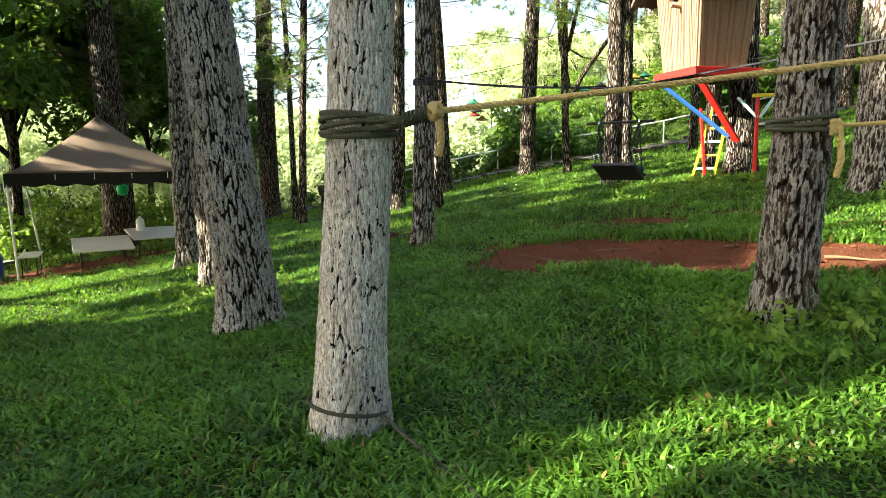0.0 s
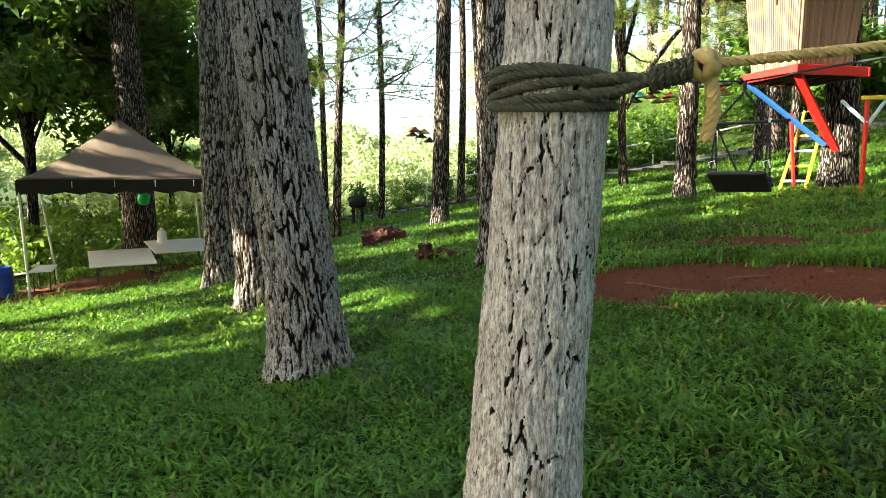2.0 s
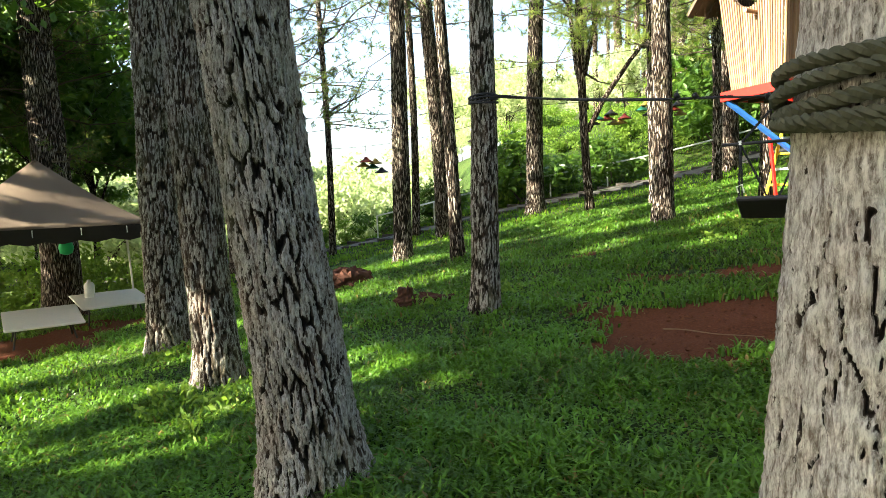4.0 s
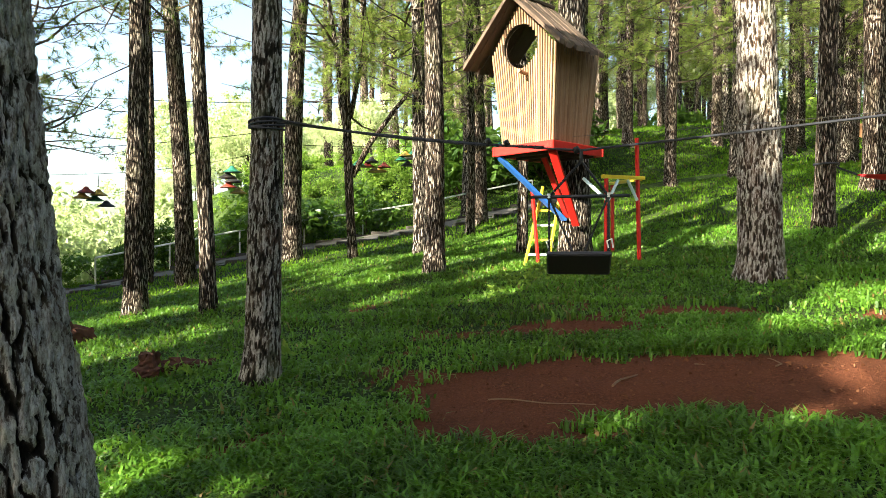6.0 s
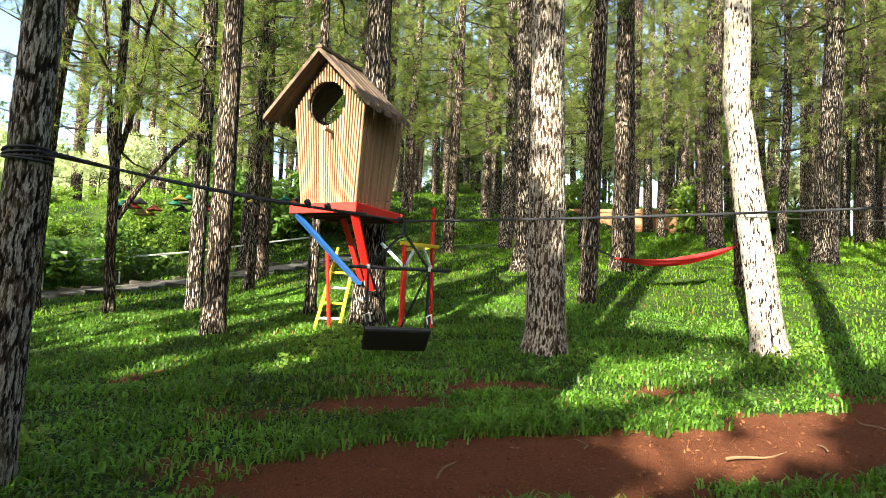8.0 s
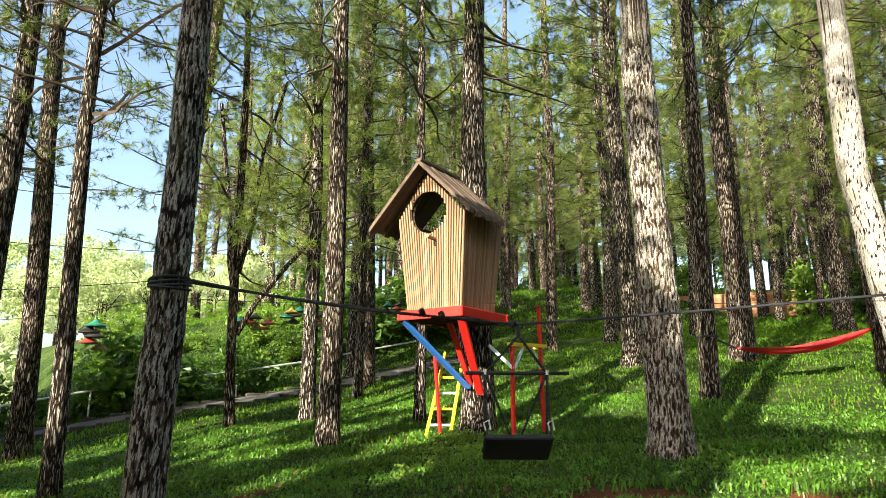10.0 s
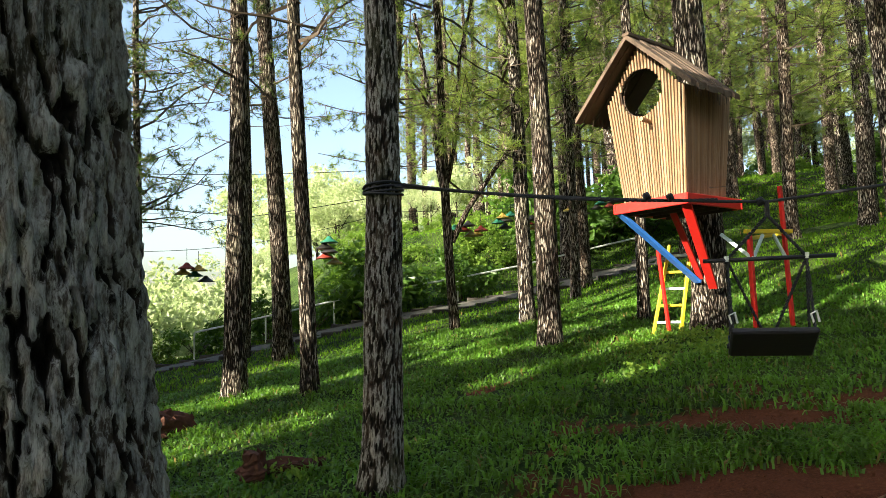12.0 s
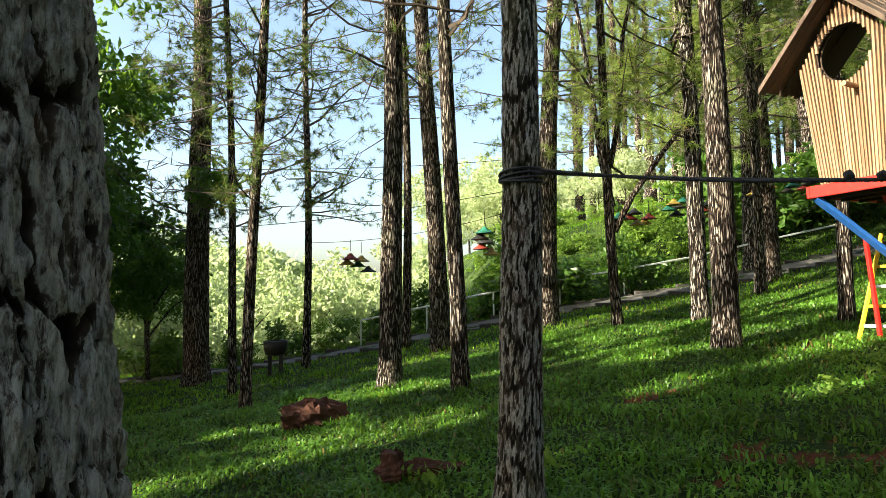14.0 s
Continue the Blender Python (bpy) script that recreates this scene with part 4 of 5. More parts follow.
def build_frame():
    f = thing("climbing_frame", (6.2, 11.7, gz(6.2, 11.7)), "red posts with a yellow rail and pale braces beside the hut", "climbing frame")
    f.matrix_world = Matrix()
    for (x, y), top in (((6.62, 11.70), 3.32), ((5.70, 11.52), 2.60), ((7.0, 12.75), 2.62)):
        part("post", beam((x, y, gz(x, y) - 0.1), (x - 0.06 * (top > 3), y, top), 0.055, 0.055), RED, f)
    part("rail", beam((5.6, 11.50, 2.60), (6.75, 11.72, 2.64), 0.06, 0.06), YELLOW, f, "yellow-painted rail")
    part("rail", beam((6.66, 11.7, 2.62), (7.0, 12.8, 2.64), 0.06, 0.06), YELLOW, f, "yellow-painted rail")
    for a, b in (((5.75, 11.53, 2.22), (6.02, 11.58, 2.57)), ((6.55, 11.68, 2.25), (6.28, 11.63, 2.58)), ((5.70, 11.5, 2.22), (5.5, 11.85, 2.6))):
        part("brace", beam(a, b, 0.035, 0.05), PALE, f, "pale blue brace")
    ladder = thing("ladder", (5.5, 13.1, gz(5.5, 13.1)), "yellow wooden ladder leaning against the tree hut", "ladder")
    ladder.matrix_world = Matrix()
    d = Vector((0.25, -0.20, 0))
    l0, l1 = Vector((5.22, 13.12, gz(5.2, 13.1) - 0.05)), Vector((5.55, 12.98, 2.55))
    for o in (0, 1):
        part("ladder_rail", beam(l0 + d * 1.3 * o, l1 + d * o, 0.045, 0.05), YELLOW, ladder)
    for k in range(5):
        s = 0.16 + 0.18 * k
        part("rung", beam(l0.lerp(l1, s), (l0 + d * 1.3).lerp(l1 + d, s), 0.035, 0.04), (PALE, YELLOW)[k % 2], ladder)
    post = part("leaning_post", beam((5.42, 12.95, gz(5.4, 12.95) - 0.08), (5.28, 12.95, 2.5), 0.05, 0.05), RED)
    tagged(post, "thin red wooden post beside the ladder", "post")


build_frame()


# ---- swing, cables and ropes ----
SW = Vector((2.32, 8.23, 0))
CABLE_A, CABLE_B = Vector((-0.10, 9.72, 2.70)), Vector((6.72, 3.42, 2.95))
HANG = Vector((2.31, 8.21, 2.40))


def build_swing():
    swing = thing("swing", (SW.x, SW.y, 1.3), "black slab swing seat hung on black cords", "swing")
    swing.matrix_world = Matrix()
    along = Vector((0.77, -0.64, 0)).normalized()
    across = Vector((0.64, 0.77, 0))
    c = Vector((2.32, 8.26, 1.36))
    m = Matrix.Translation(c) @ along.to_track_quat("X", "Z").to_matrix().to_4x4() @ pose(0, 0, 0, -32, 0, 0)
    part("seat", box(bmesh.new(), (0.58, 0.37, 0.05), m, 0.014), BLACK, swing, "black rubber-covered seat slab")
    bar = part("spreader_bar", tube([c + along * s + Vector((0, 0, 0.62)) for s in (-0.44, 0.46)], 0.016, 8), BLACK, swing, "black wooden spreader bar", True)
    apex = HANG - Vector((0, 0, 0.10))
    for s in (-0.27, 0.27):
        e = c + along * s
        top = e + Vector((0, 0, 0.62))
        part("cord", strands([top, apex], 0.014, 0.06, 2), BLACK, swing)
        for w in (-0.13, 0.13):
            low = m @ Vector((s, w, 0.02))
            part("cord", strands([top, low], 0.012, 0.06, 2), BLACK, swing)
        part("cord", strands([top, m @ Vector((0, 0.13, 0.05))], 0.012, 0.06, 2), BLACK, swing)
        part("binding", tube([top + Vector((0, 0, -0.012)), top + Vector((0, 0, 0.03))], 0.019, 8), WHITE, swing, "white cord binding")
        tie = m @ Vector((s, -0.14, 0.06))
        part("cord_end", tube([tie, tie + Vector((-0.03, 0, 0.08)), tie + Vector((0.03, 0, 0.10)), tie + Vector((0.05, 0, 0.02))], 0.008, 6), WHITE, swing, "looped white cord end")
    part("hanger", tube([apex, HANG], 0.018, 8), BLACK, swing)
    for s in (-0.26, 0.26):
        bm = bmesh.new()
        tube([m @ Vector((s, 0.16, 0.02)), m @ Vector((s * 0.97, 0.10, 0.10)), m @ Vector((s * 0.9, 0.02, 0.06)), m @ Vector((s * 0.8, -0.06, 0.03))], [0.02, 0.034, 0.03, 0.012], 8, bm)
        part("padding", bm, CLOTH, swing, "dark blue cloth tied at the seat's end", True)
    part("rim", tube([m @ Vector((x, 0.185, 0.03 + 0.5 * x * x)) for x in np.linspace(-0.29, 0.29, 9)], 0.022, 8), BLACK, swing, "rolled black rim of the seat", True)


build_swing()


def line_thing(name, bm, material, label, category="rope"):
    return tagged(part(name, bm, material), label, category)


mid_cable = sag(CABLE_A, HANG, 0.03) + sag(HANG, CABLE_B, 0.04)[1:]
line_thing("cable", tube(mid_cable, 0.011, 6), BLACK, "thin black cable strung between trunks above the swing", "cable")
wrap = thing("cable_wrapping", (-0.18, 9.82, 2.7), "black cord wound round a slim trunk and its cable", "rope")
wrap.matrix_world = Matrix()
part("winding", strands(sag(CABLE_A + Vector((0.05, -0.05, 0.01)), CABLE_A.lerp(HANG, 0.88), 0.05, 14), 0.013, 0.12, 3), BLACK, wrap)
for k in range(4):
    part("loop", tube([(-0.154 + 0.166 * math.cos(a), 9.89 + 0.166 * math.sin(a), 2.66 + 0.020 * k + 0.02 * math.sin(a + k)) for a in np.linspace(0, 6.283, 28, endpoint=False)], 0.012, 6, None, True), BLACK, wrap)
for f in (0.70, 0.76, 0.985):
    p = CABLE_A.lerp(HANG, f)
    part("knot", box(bmesh.new(), (0.085, 0.06, 0.065), Matrix.Translation(p) @ pose(0, 0, 0, 20 * f, 30, 50 * f), 0.025), BLACK, wrap)
line_thing("wire", tube(sag((5.0, 11.5, 3.2), (2.54, 4.50, 2.25), 0.03), 0.003, 5), IRON, "thin dark wire from the hut to a trunk", "wire")
for k, (a, b, d) in enumerate((((-6, 22.2, 5.2), (9.0, 20.0, 6.0), 0.4), ((-6, 22.2, 3.6), (2.8, 19.6, 4.4), 0.2), ((-8.5, 17.5, 6.0), (-0.9, 16.2, 6.6), 0.3), ((-18, 26, 5.0), (-3.4, 16.6, 5.4), 0.3))):
    line_thing("wire", tube(sag(a, b, d), 0.010, 4), IRON, "thin dark wire strung through the trees", "wire")

rope = thing("safety_rope", (-0.5, 3.4, 1.6), "thick tan rope tied in dark coils round a pine trunk", "rope")
rope.matrix_world = Matrix()
tx, ty = -0.555 + 0.065 * 1.72, 3.53
for k in range(5):
    t0 = 1.1 * k
    part("coil", strands([(tx + (0.200 + 0.005 * (k % 2)) * math.cos(a), ty + 0.200 * math.sin(a), 1.665 + 0.022 * k + 0.020 * math.sin(a + t0)) for a in np.linspace(0, 6.283, 36, endpoint=False)], 0.0155, 0.07, 3, True), ROPE_DARK, rope, "dark green coil of rope")
K0 = Vector((tx + 0.26, ty - 0.235, 1.722))
for o in (-0.02, 0.02):
    part("bight", strands([(tx + 0.06, ty - 0.195, 1.70 + o), (tx + 0.16, ty - 0.215, 1.71 + o), K0], 0.019, 0.07), ROPE_DARK, rope, "dark green rope leading off the coils")
for s in range(6):
    p = K0 + Vector((0.021 * s, 0, 0.006 * s))
    turn = [p + Vector((0.010 * math.cos(a), 0.029 * math.cos(a), 0.029 * math.sin(a) + 0.004 * math.sin(3 * s))) for a in np.linspace(0, 6.283, 16, endpoint=False)]
    part("hitch_turn", strands(turn, 0.0125, 0.05, 3, True), ROPE_DARK, rope, "turn of dark rope")
K1 = K0 + Vector((0.15, -0.005, 0.040))
bm = bmesh.new()
for j in range(3):
    ax = [(1, 0, 0), (0, 1, 0), (0.7, 0, 0.7)][j]
    q = Vector((0, 0, 1)).rotation_difference(Vector(ax)).to_matrix()
    tube([K1 + q @ Vector((0.036 * math.cos(a), 0.036 * math.sin(a), 0)) for a in np.linspace(0, 6.283, 14, endpoint=False)], 0.017, 6, bm, True)
part("knot", bm, ROPE_TAN, rope, "fat tan knot", True)
part("tail", strands([K1 + Vector((0.02, 0, -0.03)), K1 + Vector((0.03, 0, -0.14)), K1 + Vector((0.015, 0.01, -0.22))], 0.022, 0.10, 4), ROPE_TAN, rope, "frayed hanging rope end")
part("line", strands(sag(K1, (6.72, 3.12, 2.60), 0.05, 30), 0.017, 0.075, 3), ROPE_TAN, rope, "taut tan rope line")

low = thing("ground_rope", (-0.5, 3.4, 0.1), "old green rope round the foot of the trunk, trailing in grass", "rope")
low.matrix_world = Matrix()
part("coil", strands([(-0.55 + 0.225 * math.cos(a), 3.53 + 0.225 * math.sin(a), 0.14 + 0.04 * math.cos(a + 2.6)) for a in np.linspace(0, 6.283, 36, endpoint=False)], 0.012, 0.05, 3, True), ROPE_DARK, low)
part("tail", strands([(-0.36, 3.42, 0.12), (-0.28, 3.33, 0.09), (-0.10, 3.0, 0.08), (0.12, 2.55, 0.10), (0.3, 2.2, 0.1)], 0.012, 0.05), ROPE_DARK, low)
side = thing("side_rope", (2.54, 4.46, 1.6), "tan rope tied round a furrowed trunk with a hanging end", "rope")
side.matrix_world = Matrix()
for k in range(3):
    part("coil", strands([(2.43 + 0.202 * math.cos(a), 4.34 + 0.202 * math.sin(a), 1.70 + 0.03 * k + 0.015 * math.sin(a + k)) for a in np.linspace(0, 6.283, 40, endpoint=False)], 0.016, 0.06, 3, True), ROPE_DARK, side)
part("knot", strands([(2.54 + 0.03 * math.cos(3 * a), 4.14, 1.70 + 0.04 * math.sin(2 * a)) for a in np.linspace(0, 6.28, 14)], 0.02, 0.07), ROPE_TAN, side)
part("tail", strands([(2.56, 4.13, 1.70), (2.58, 4.12, 1.5), (2.56, 4.13, 1.38)], 0.022, 0.07), ROPE_TAN, side, "frayed hanging rope end")
part("line", strands(sag((2.56, 4.16, 1.71), (6.72, 3.4, 2.05), 0.04, 20), 0.015, 0.07), ROPE_TAN, side)


# ---- hammock ----
def build_hammock():
    a, b = Vector((10.35, 10.15, 2.72)), Vector((12.5, 8.42, 3.12))
    ham = thing("hammock", tuple(a), "red cloth hammock slung between two trunks", "hammock")
    ham.matrix_world = Matrix()
    side = (b - a).cross(Vector((0, 0, 1))).normalized()
    bm = bmesh.new()
    rows = []
    for i in range(19):
        f = i / 18
        c = a.lerp(b, f) - Vector((0, 0, 0.22 * 4 * f * (1 - f)))
        w = 0.03 + 0.24 * math.sin(math.pi * f) ** 0.7
        rows.append([bm.verts.new(c + side * w * s + Vector((0, 0, 0.16 * math.sin(math.pi * f) * (s * s - 0.4) + 0.02 * math.sin(9 * s + 5 * f)))) for s in np.linspace(-1, 1, 9)])
    for i in range(18):
        for k in range(8):
            bm.faces.new((rows[i][k], rows[i][k + 1], rows[i + 1][k + 1], rows[i + 1][k]))
    bmesh.ops.solidify(bm, geom=bm.faces[:], thickness=0.012)
    part("cloth", bm, HAMMOCK, ham, "", True)
    part("cord", strands([a, (9.86, 10.36, 2.9)], 0.02, 0.08), BLACK, ham)
    part("cord", strands([b, (12.6, 8.36, 3.2)], 0.02, 0.08), BLACK, ham)
    for x, y, z, r in ((9.80, 10.38, 2.9, 0.19), (12.6, 8.35, 3.2, 0.20)):
        part("loop", tube([(x + r * math.cos(t), y + r * math.sin(t), z) for t in np.linspace(0, 6.283, 20, endpoint=False)], 0.02, 6, None, True), BLACK, ham)


build_hammock()


# ---- tent, tables and what stands by them ----
def build_tent():
    o, u, v, s = Vector((-8.42, 12.75, 0)), Vector((0.88, 0.47, 0)), Vector((-0.47, 0.88, 0)), 3.5
    P = lambda a, b, z: Vector((*(o + u * a * s + v * b * s).xy, z))
    tent = thing("canopy_tent", (-7.76, 15.0, -0.8), "small brown canvas canopy tent on slanting steel legs", "tent")
    tent.matrix_world = Matrix()
    E, T = 1.38, 2.62
    bm = bmesh.new()
    ring = [(0, 0), (0.5, 0), (1, 0), (1, 0.5), (1, 1), (0.5, 1), (0, 1), (0, 0.5)]
    levels = []
    for f in np.linspace(0, 1, 9):
        h = E + (T - E) * (f ** 1.25)
        levels.append([bm.verts.new(P(0.5 + (a - 0.5) * (1 - f * 0.985), 0.5 + (b - 0.5) * (1 - f * 0.985), h - (0.05 if k % 2 else 0) * math.sin(math.pi * f))) for k, (a, b) in enumerate(ring)])
    for i in range(8):
        for k in range(8):
            bm.faces.new((levels[i][k], levels[i][(k + 1) % 8], levels[i + 1][(k + 1) % 8], levels[i + 1][k]))
    bmesh.ops.solidify(bm, geom=bm.faces[:], thickness=0.012)
    part("canopy", bm, CANVAS, tent, "faded brown canvas roof", True)
    for (a, b), (c, d) in (((0, 0), (1, 0)), ((1, 0), (1, 1)), ((1, 1), (0, 1)), ((0, 1), (0, 0))):
        bm = bmesh.new()
        top, bot = [], []
        for f in np.linspace(0, 1, 15):
            p = P(a + (c - a) * f, b + (d - b) * f, E)
            top.append(bm.verts.new(p))
            bot.append(bm.verts.new(p + Vector((0, 0, -0.25 - 0.025 * math.cos(f * 44)))))
        for k in range(14):
            bm.faces.new((top[k], top[k + 1], bot[k + 1], bot[k]))
        bmesh.ops.solidify(bm, geom=bm.faces[:], thickness=0.008)
        part("valance", bm, VALANCE, tent, "dark hanging valance")
    for (a, b), (c, d) in (((0.01, 0.01), (0.03, -0.03)), ((0.97, 0.02), (1.10, -0.02)), ((0.03, 0.97), (0.10, 0.97)), ((0.97, 0.97), (1.0, 1.0))):
        foot = P(c, d, 0)
        foot.z = gz(foot.x, foot.y) - 0.05
        part("leg", tube([P(a, b, E - 0.02), foot], 0.024, 8), STEEL, tent, "pale steel leg")
    for k in range(4):
        p = P(0.25 + 0.2 * k, -0.005, E - 0.02)
        part("tie_cord", tube([p, p - Vector((0, 0, 0.12))], 0.008, 4), WHITE, tent)


build_tent()


def folding_table(x, y, z, rz, w, d, tilt):
    g = gz(x, y)
    t = thing("folding_table", (x, y, g), "white plastic folding table with bent steel legs", "table", "tables under the tent", rz)
    part("tabletop", box(bmesh.new(), (w, d, 0.04), pose(0, 0, z - g, tilt, 0, 0), 0.012), TABLE, t)
    for s in (-1, 1):
        for q in (-1, 1):
            part("leg", tube([(s * w * 0.36, q * d * 0.15, z - g - 0.02), (s * w * 0.36, q * d * 0.22, 0.25), (s * w * 0.40, q * d * 0.34, 0.0)], 0.016, 6), IRON, t)
        part("leg_brace", tube([(s * w * 0.36, -d * 0.2, 0.28), (s * w * 0.36, d * 0.2, 0.28)], 0.012, 6), IRON, t)
    return t


folding_table(-7.5, 14.5, -0.22, 30, 1.2, 1.35, 7)
folding_table(-6.95, 16.1, -0.15, 34, 1.3, 1.35, 6)
bench = thing("bench", (-9.0, 14.3, gz(-9.0, 14.3)), "small pale bench on thin dark legs", "bench", rz=25)
part("seat", box(bmesh.new(), (0.40, 0.9, 0.04), pose(0, 0, 0.42), 0.01), TABLE, bench)
for a in (-0.14, 0.14):
    for b in (-0.36, 0.36):
        part("leg", tube([(a, b, 0.41), (a, b, 0)], 0.014, 6), IRON, bench)


def lathe(profile, segs=24):
    bm = bmesh.new()
    rings = [[bm.verts.new((r * math.cos(a), r * math.sin(a), z)) for a in np.linspace(0, 2 * math.pi, segs, endpoint=False)] for r, z in profile]
    for a, b in zip(rings[:-1], rings[1:]):
        for k in range(segs):
            bm.faces.new((a[k], a[(k + 1) % segs], b[(k + 1) % segs], b[k]))
    bm.faces.new(rings[0][::-1])
    bm.faces.new(rings[-1])
    return bm


drum = thing("water_drum", (-9.55, 13.7, gz(-9.55, 13.7)), "blue plastic drum standing beside the tent", "drum")
part("barrel", lathe([(0.25, 0), (0.27, 0.04), (0.275, 0.2), (0.285, 0.22), (0.275, 0.25), (0.275, 0.45), (0.285, 0.47), (0.27, 0.52), (0.25, 0.60), (0.22, 0.60), (0.22, 0.56)]), DRUM, drum, "", True)
for a in (-0.3, 0.3):
    part("stand_post", tube([(a - 0.1, -0.34, 0), (a - 0.16, -0.3, 1.05)], 0.02, 6), IRON, drum)
part("stand_bar", tube([(-0.46, -0.3, 1.0), (0.16, -0.3, 1.0)], 0.018, 6), IRON, drum)

jug = thing("water_jug", (-8.0, 16.4, 0.02), "white plastic jug standing on a folding table", "jug")
jug.matrix_world = pose(-7.4, 16.2, -0.115)
part("body", lathe([(0.09, 0), (0.10, 0.03), (0.10, 0.26), (0.07, 0.31), (0.035, 0.33), (0.035, 0.37)], 16), WHITE, jug, "", True)
ball = thing("green_lantern", (-8.15, 17.0, 0.9), "bright green plastic lantern hung on a dark trunk", "lantern")
part("globe", lathe([(0.03, -0.16), (0.12, -0.12), (0.15, 0), (0.12, 0.12), (0.03, 0.16)], 16), GREEN, ball, "", True)
part("bail", tube([(0, 0, 0.15), (-0.1, 0.08, 0.3), (-0.1, 0.1, 0.45)], 0.008, 5), IRON, ball)

grill = thing("barbecue_grill", (-3.5, 21.0, gz(-3.5, 21.0)), "round dark iron barbecue on two stout legs", "barbecue")
part("bowl", lathe([(0.16, 0.48), (0.24, 0.52), (0.28, 0.66), (0.29, 0.82), (0.27, 0.83), (0.25, 0.72)], 20), IRON, grill, "", True)
for s in (-0.13, 0.13):
    part("leg", beam((s, 0, 0), (s, 0, 0.52), 0.09, 0.09), IRON, grill)


def rotten_log(x, y, length, r, rz, label, upright=False):
    rng = np.random.RandomState(int(abs(x * 100)))
    bm = bmesh.new()
    n, m = 14, 22
    rings = []
    for i in range(n):
        f = i / (n - 1)
        rr = r * (1 + 0.18 * math.sin(7 * f + x) - 0.25 * abs(f - 0.5))
        ring = []
        for k in range(m):
            a = 2 * math.pi * k / m
            q = rr * (1 + 0.16 * math.sin(5 * a + 3 * f) + 0.12 * rng.randn())
            p = (q * math.cos(a), q * math.sin(a), f * length + 0.10 * length * (f > 0.9) * rng.randn()) if upright else ((f - 0.5) * length + 0.03 * rng.randn(), q * math.cos(a), r * 0.75 + q * math.sin(a))
            ring.append(bm.verts.new(p))
        rings.append(ring)
    for a, b in zip(rings[:-1], rings[1:]):
        for k in range(m):
            bm.faces.new((a[k], a[(k + 1) % m], b[(k + 1) % m], b[k]))
    bm.faces.new(rings[0][::-1])
    bm.faces.new(rings[-1])
    bmesh.ops.recalc_face_normals(bm, faces=bm.faces[:])
    ob = part("rotten_log", bm, RUST)
    ob.matrix_world = pose(x, y, gz(x, y) - 0.04, 0, 0, rz)
    tagged(ob, label, "log")


rotten_log(-2.05, 14.2, 0.85, 0.20, 12, "short rotten reddish log lying in grass")
rotten_log(-1.12, 11.0, 0.30, 0.12, 0, "jagged rotten stump in the grass", True)
rotten_log(-0.75, 11.0, 0.55, 0.09, -10, "broken piece of rotten wood beside a stump")

for k, (x, y, ln, rz, r) in enumerate(((2.2, 7.4, 0.9, 20, 0.012), (1.3, 7.5, 0.8, -35, 0.009), (3.9, 5.7, 0.7, -18, 0.018), (3.2, 6.9, 0.35, 40, 0.010), (2.8, 7.2, 0.22, -60, 0.012), (4.6, 5.4, 0.5, 10, 0.012), (5.6, 5.2, 0.6, 35, 0.014), (1.8, 6.8, 0.3, 75, 0.008))):
    pts = [(ln * (f - 0.5), 0.05 * math.sin(4 * f + k), 0.004 + r * 0.6 + 0.006 * math.sin(9 * f)) for f in np.linspace(0, 1, 9)]
    ob = part("fallen_stick", tube(pts, [0.7 * r * (1.1 - 0.6 * f) for f in np.linspace(0, 1, 9)], 6), mat_plain("dry_stick", (0.17, 0.105, 0.06), 0.9, 30, 0.3) if k == 0 else bpy.data.materials["dry_stick"])
    ob.matrix_world = pose(x, y, gz(x, y) - 0.03, 0, 0, rz)
    tagged(ob, "dry fallen stick lying on bare red soil", "stick", "sticks on the soil")


# ---- path with its kerb and railing ----
def build_path():
    xs = np.arange(-30, 13.5, 0.5)
    off = np.array([0.05, 0.5, 1.0, 1.55])
    verts = np.array([(x, float(path_line(x)) + o, gz(x, float(path_line(x)) + o) + 0.012) for x in xs for o in off])
    quads = np.array([(i * 4 + k, (i + 1) * 4 + k, (i + 1) * 4 + k + 1, i * 4 + k + 1) for i in range(len(xs) - 1) for k in range(3)])
    path = tagged(new("gravel_path", fast_mesh("gravel_path", verts, quads, GRAVEL, True)), "grey gravel path climbing across the slope", "path", kind="structure")
    meshes = []
    for k in range(4):
        bm = box(bmesh.new(), (0.55, 0.16, 0.16 + 0.02 * k), Matrix(), 0.02)
        me = bpy.data.meshes.new("kerb_stone")
        bm.to_mesh(me)
        bm.free()
        me.materials.append(STONE)
        meshes.append(me)
    rng = np.random.RandomState(11)
    for row, o in ((0, 0.0), (1, 1.65)):
        x = -12.0
        while x < 13.0:
            y = float(path_line(x)) + o
            ob = hang(new("kerb_stone", meshes[rng.randint(4)]), path)
            slope = math.degrees(math.atan2(float(path_line(x + 0.3)) - float(path_line(x - 0.3)), 0.6))
            ob.matrix_world = pose(x, y, gz(x, y) - 0.02 - 0.02 * row, rng.uniform(-4, 4), rng.uniform(-4, 4), slope + rng.uniform(-4, 4))
            x += rng.uniform(0.52, 0.66)
    rail = thing("path_railing", (0, 0, 0), "pale metal handrail on thin posts along the path", "railing")
    pts = []
    for x in np.arange(-1.5, 13.5, 1.9):
        y = float(path_line(x)) + 1.95
        z = gz(x, y)
        pts.append(Vector((x, y, z + 0.75)))
        part("post", tube([(x, y, z - 0.1), (x, y, z + 0.75)], 0.025, 6), RAIL, rail)
    for a, b in zip(pts[:-1], pts[1:]):
        part("handrail", tube([a, b], 0.028, 6), RAIL, rail)


build_path()

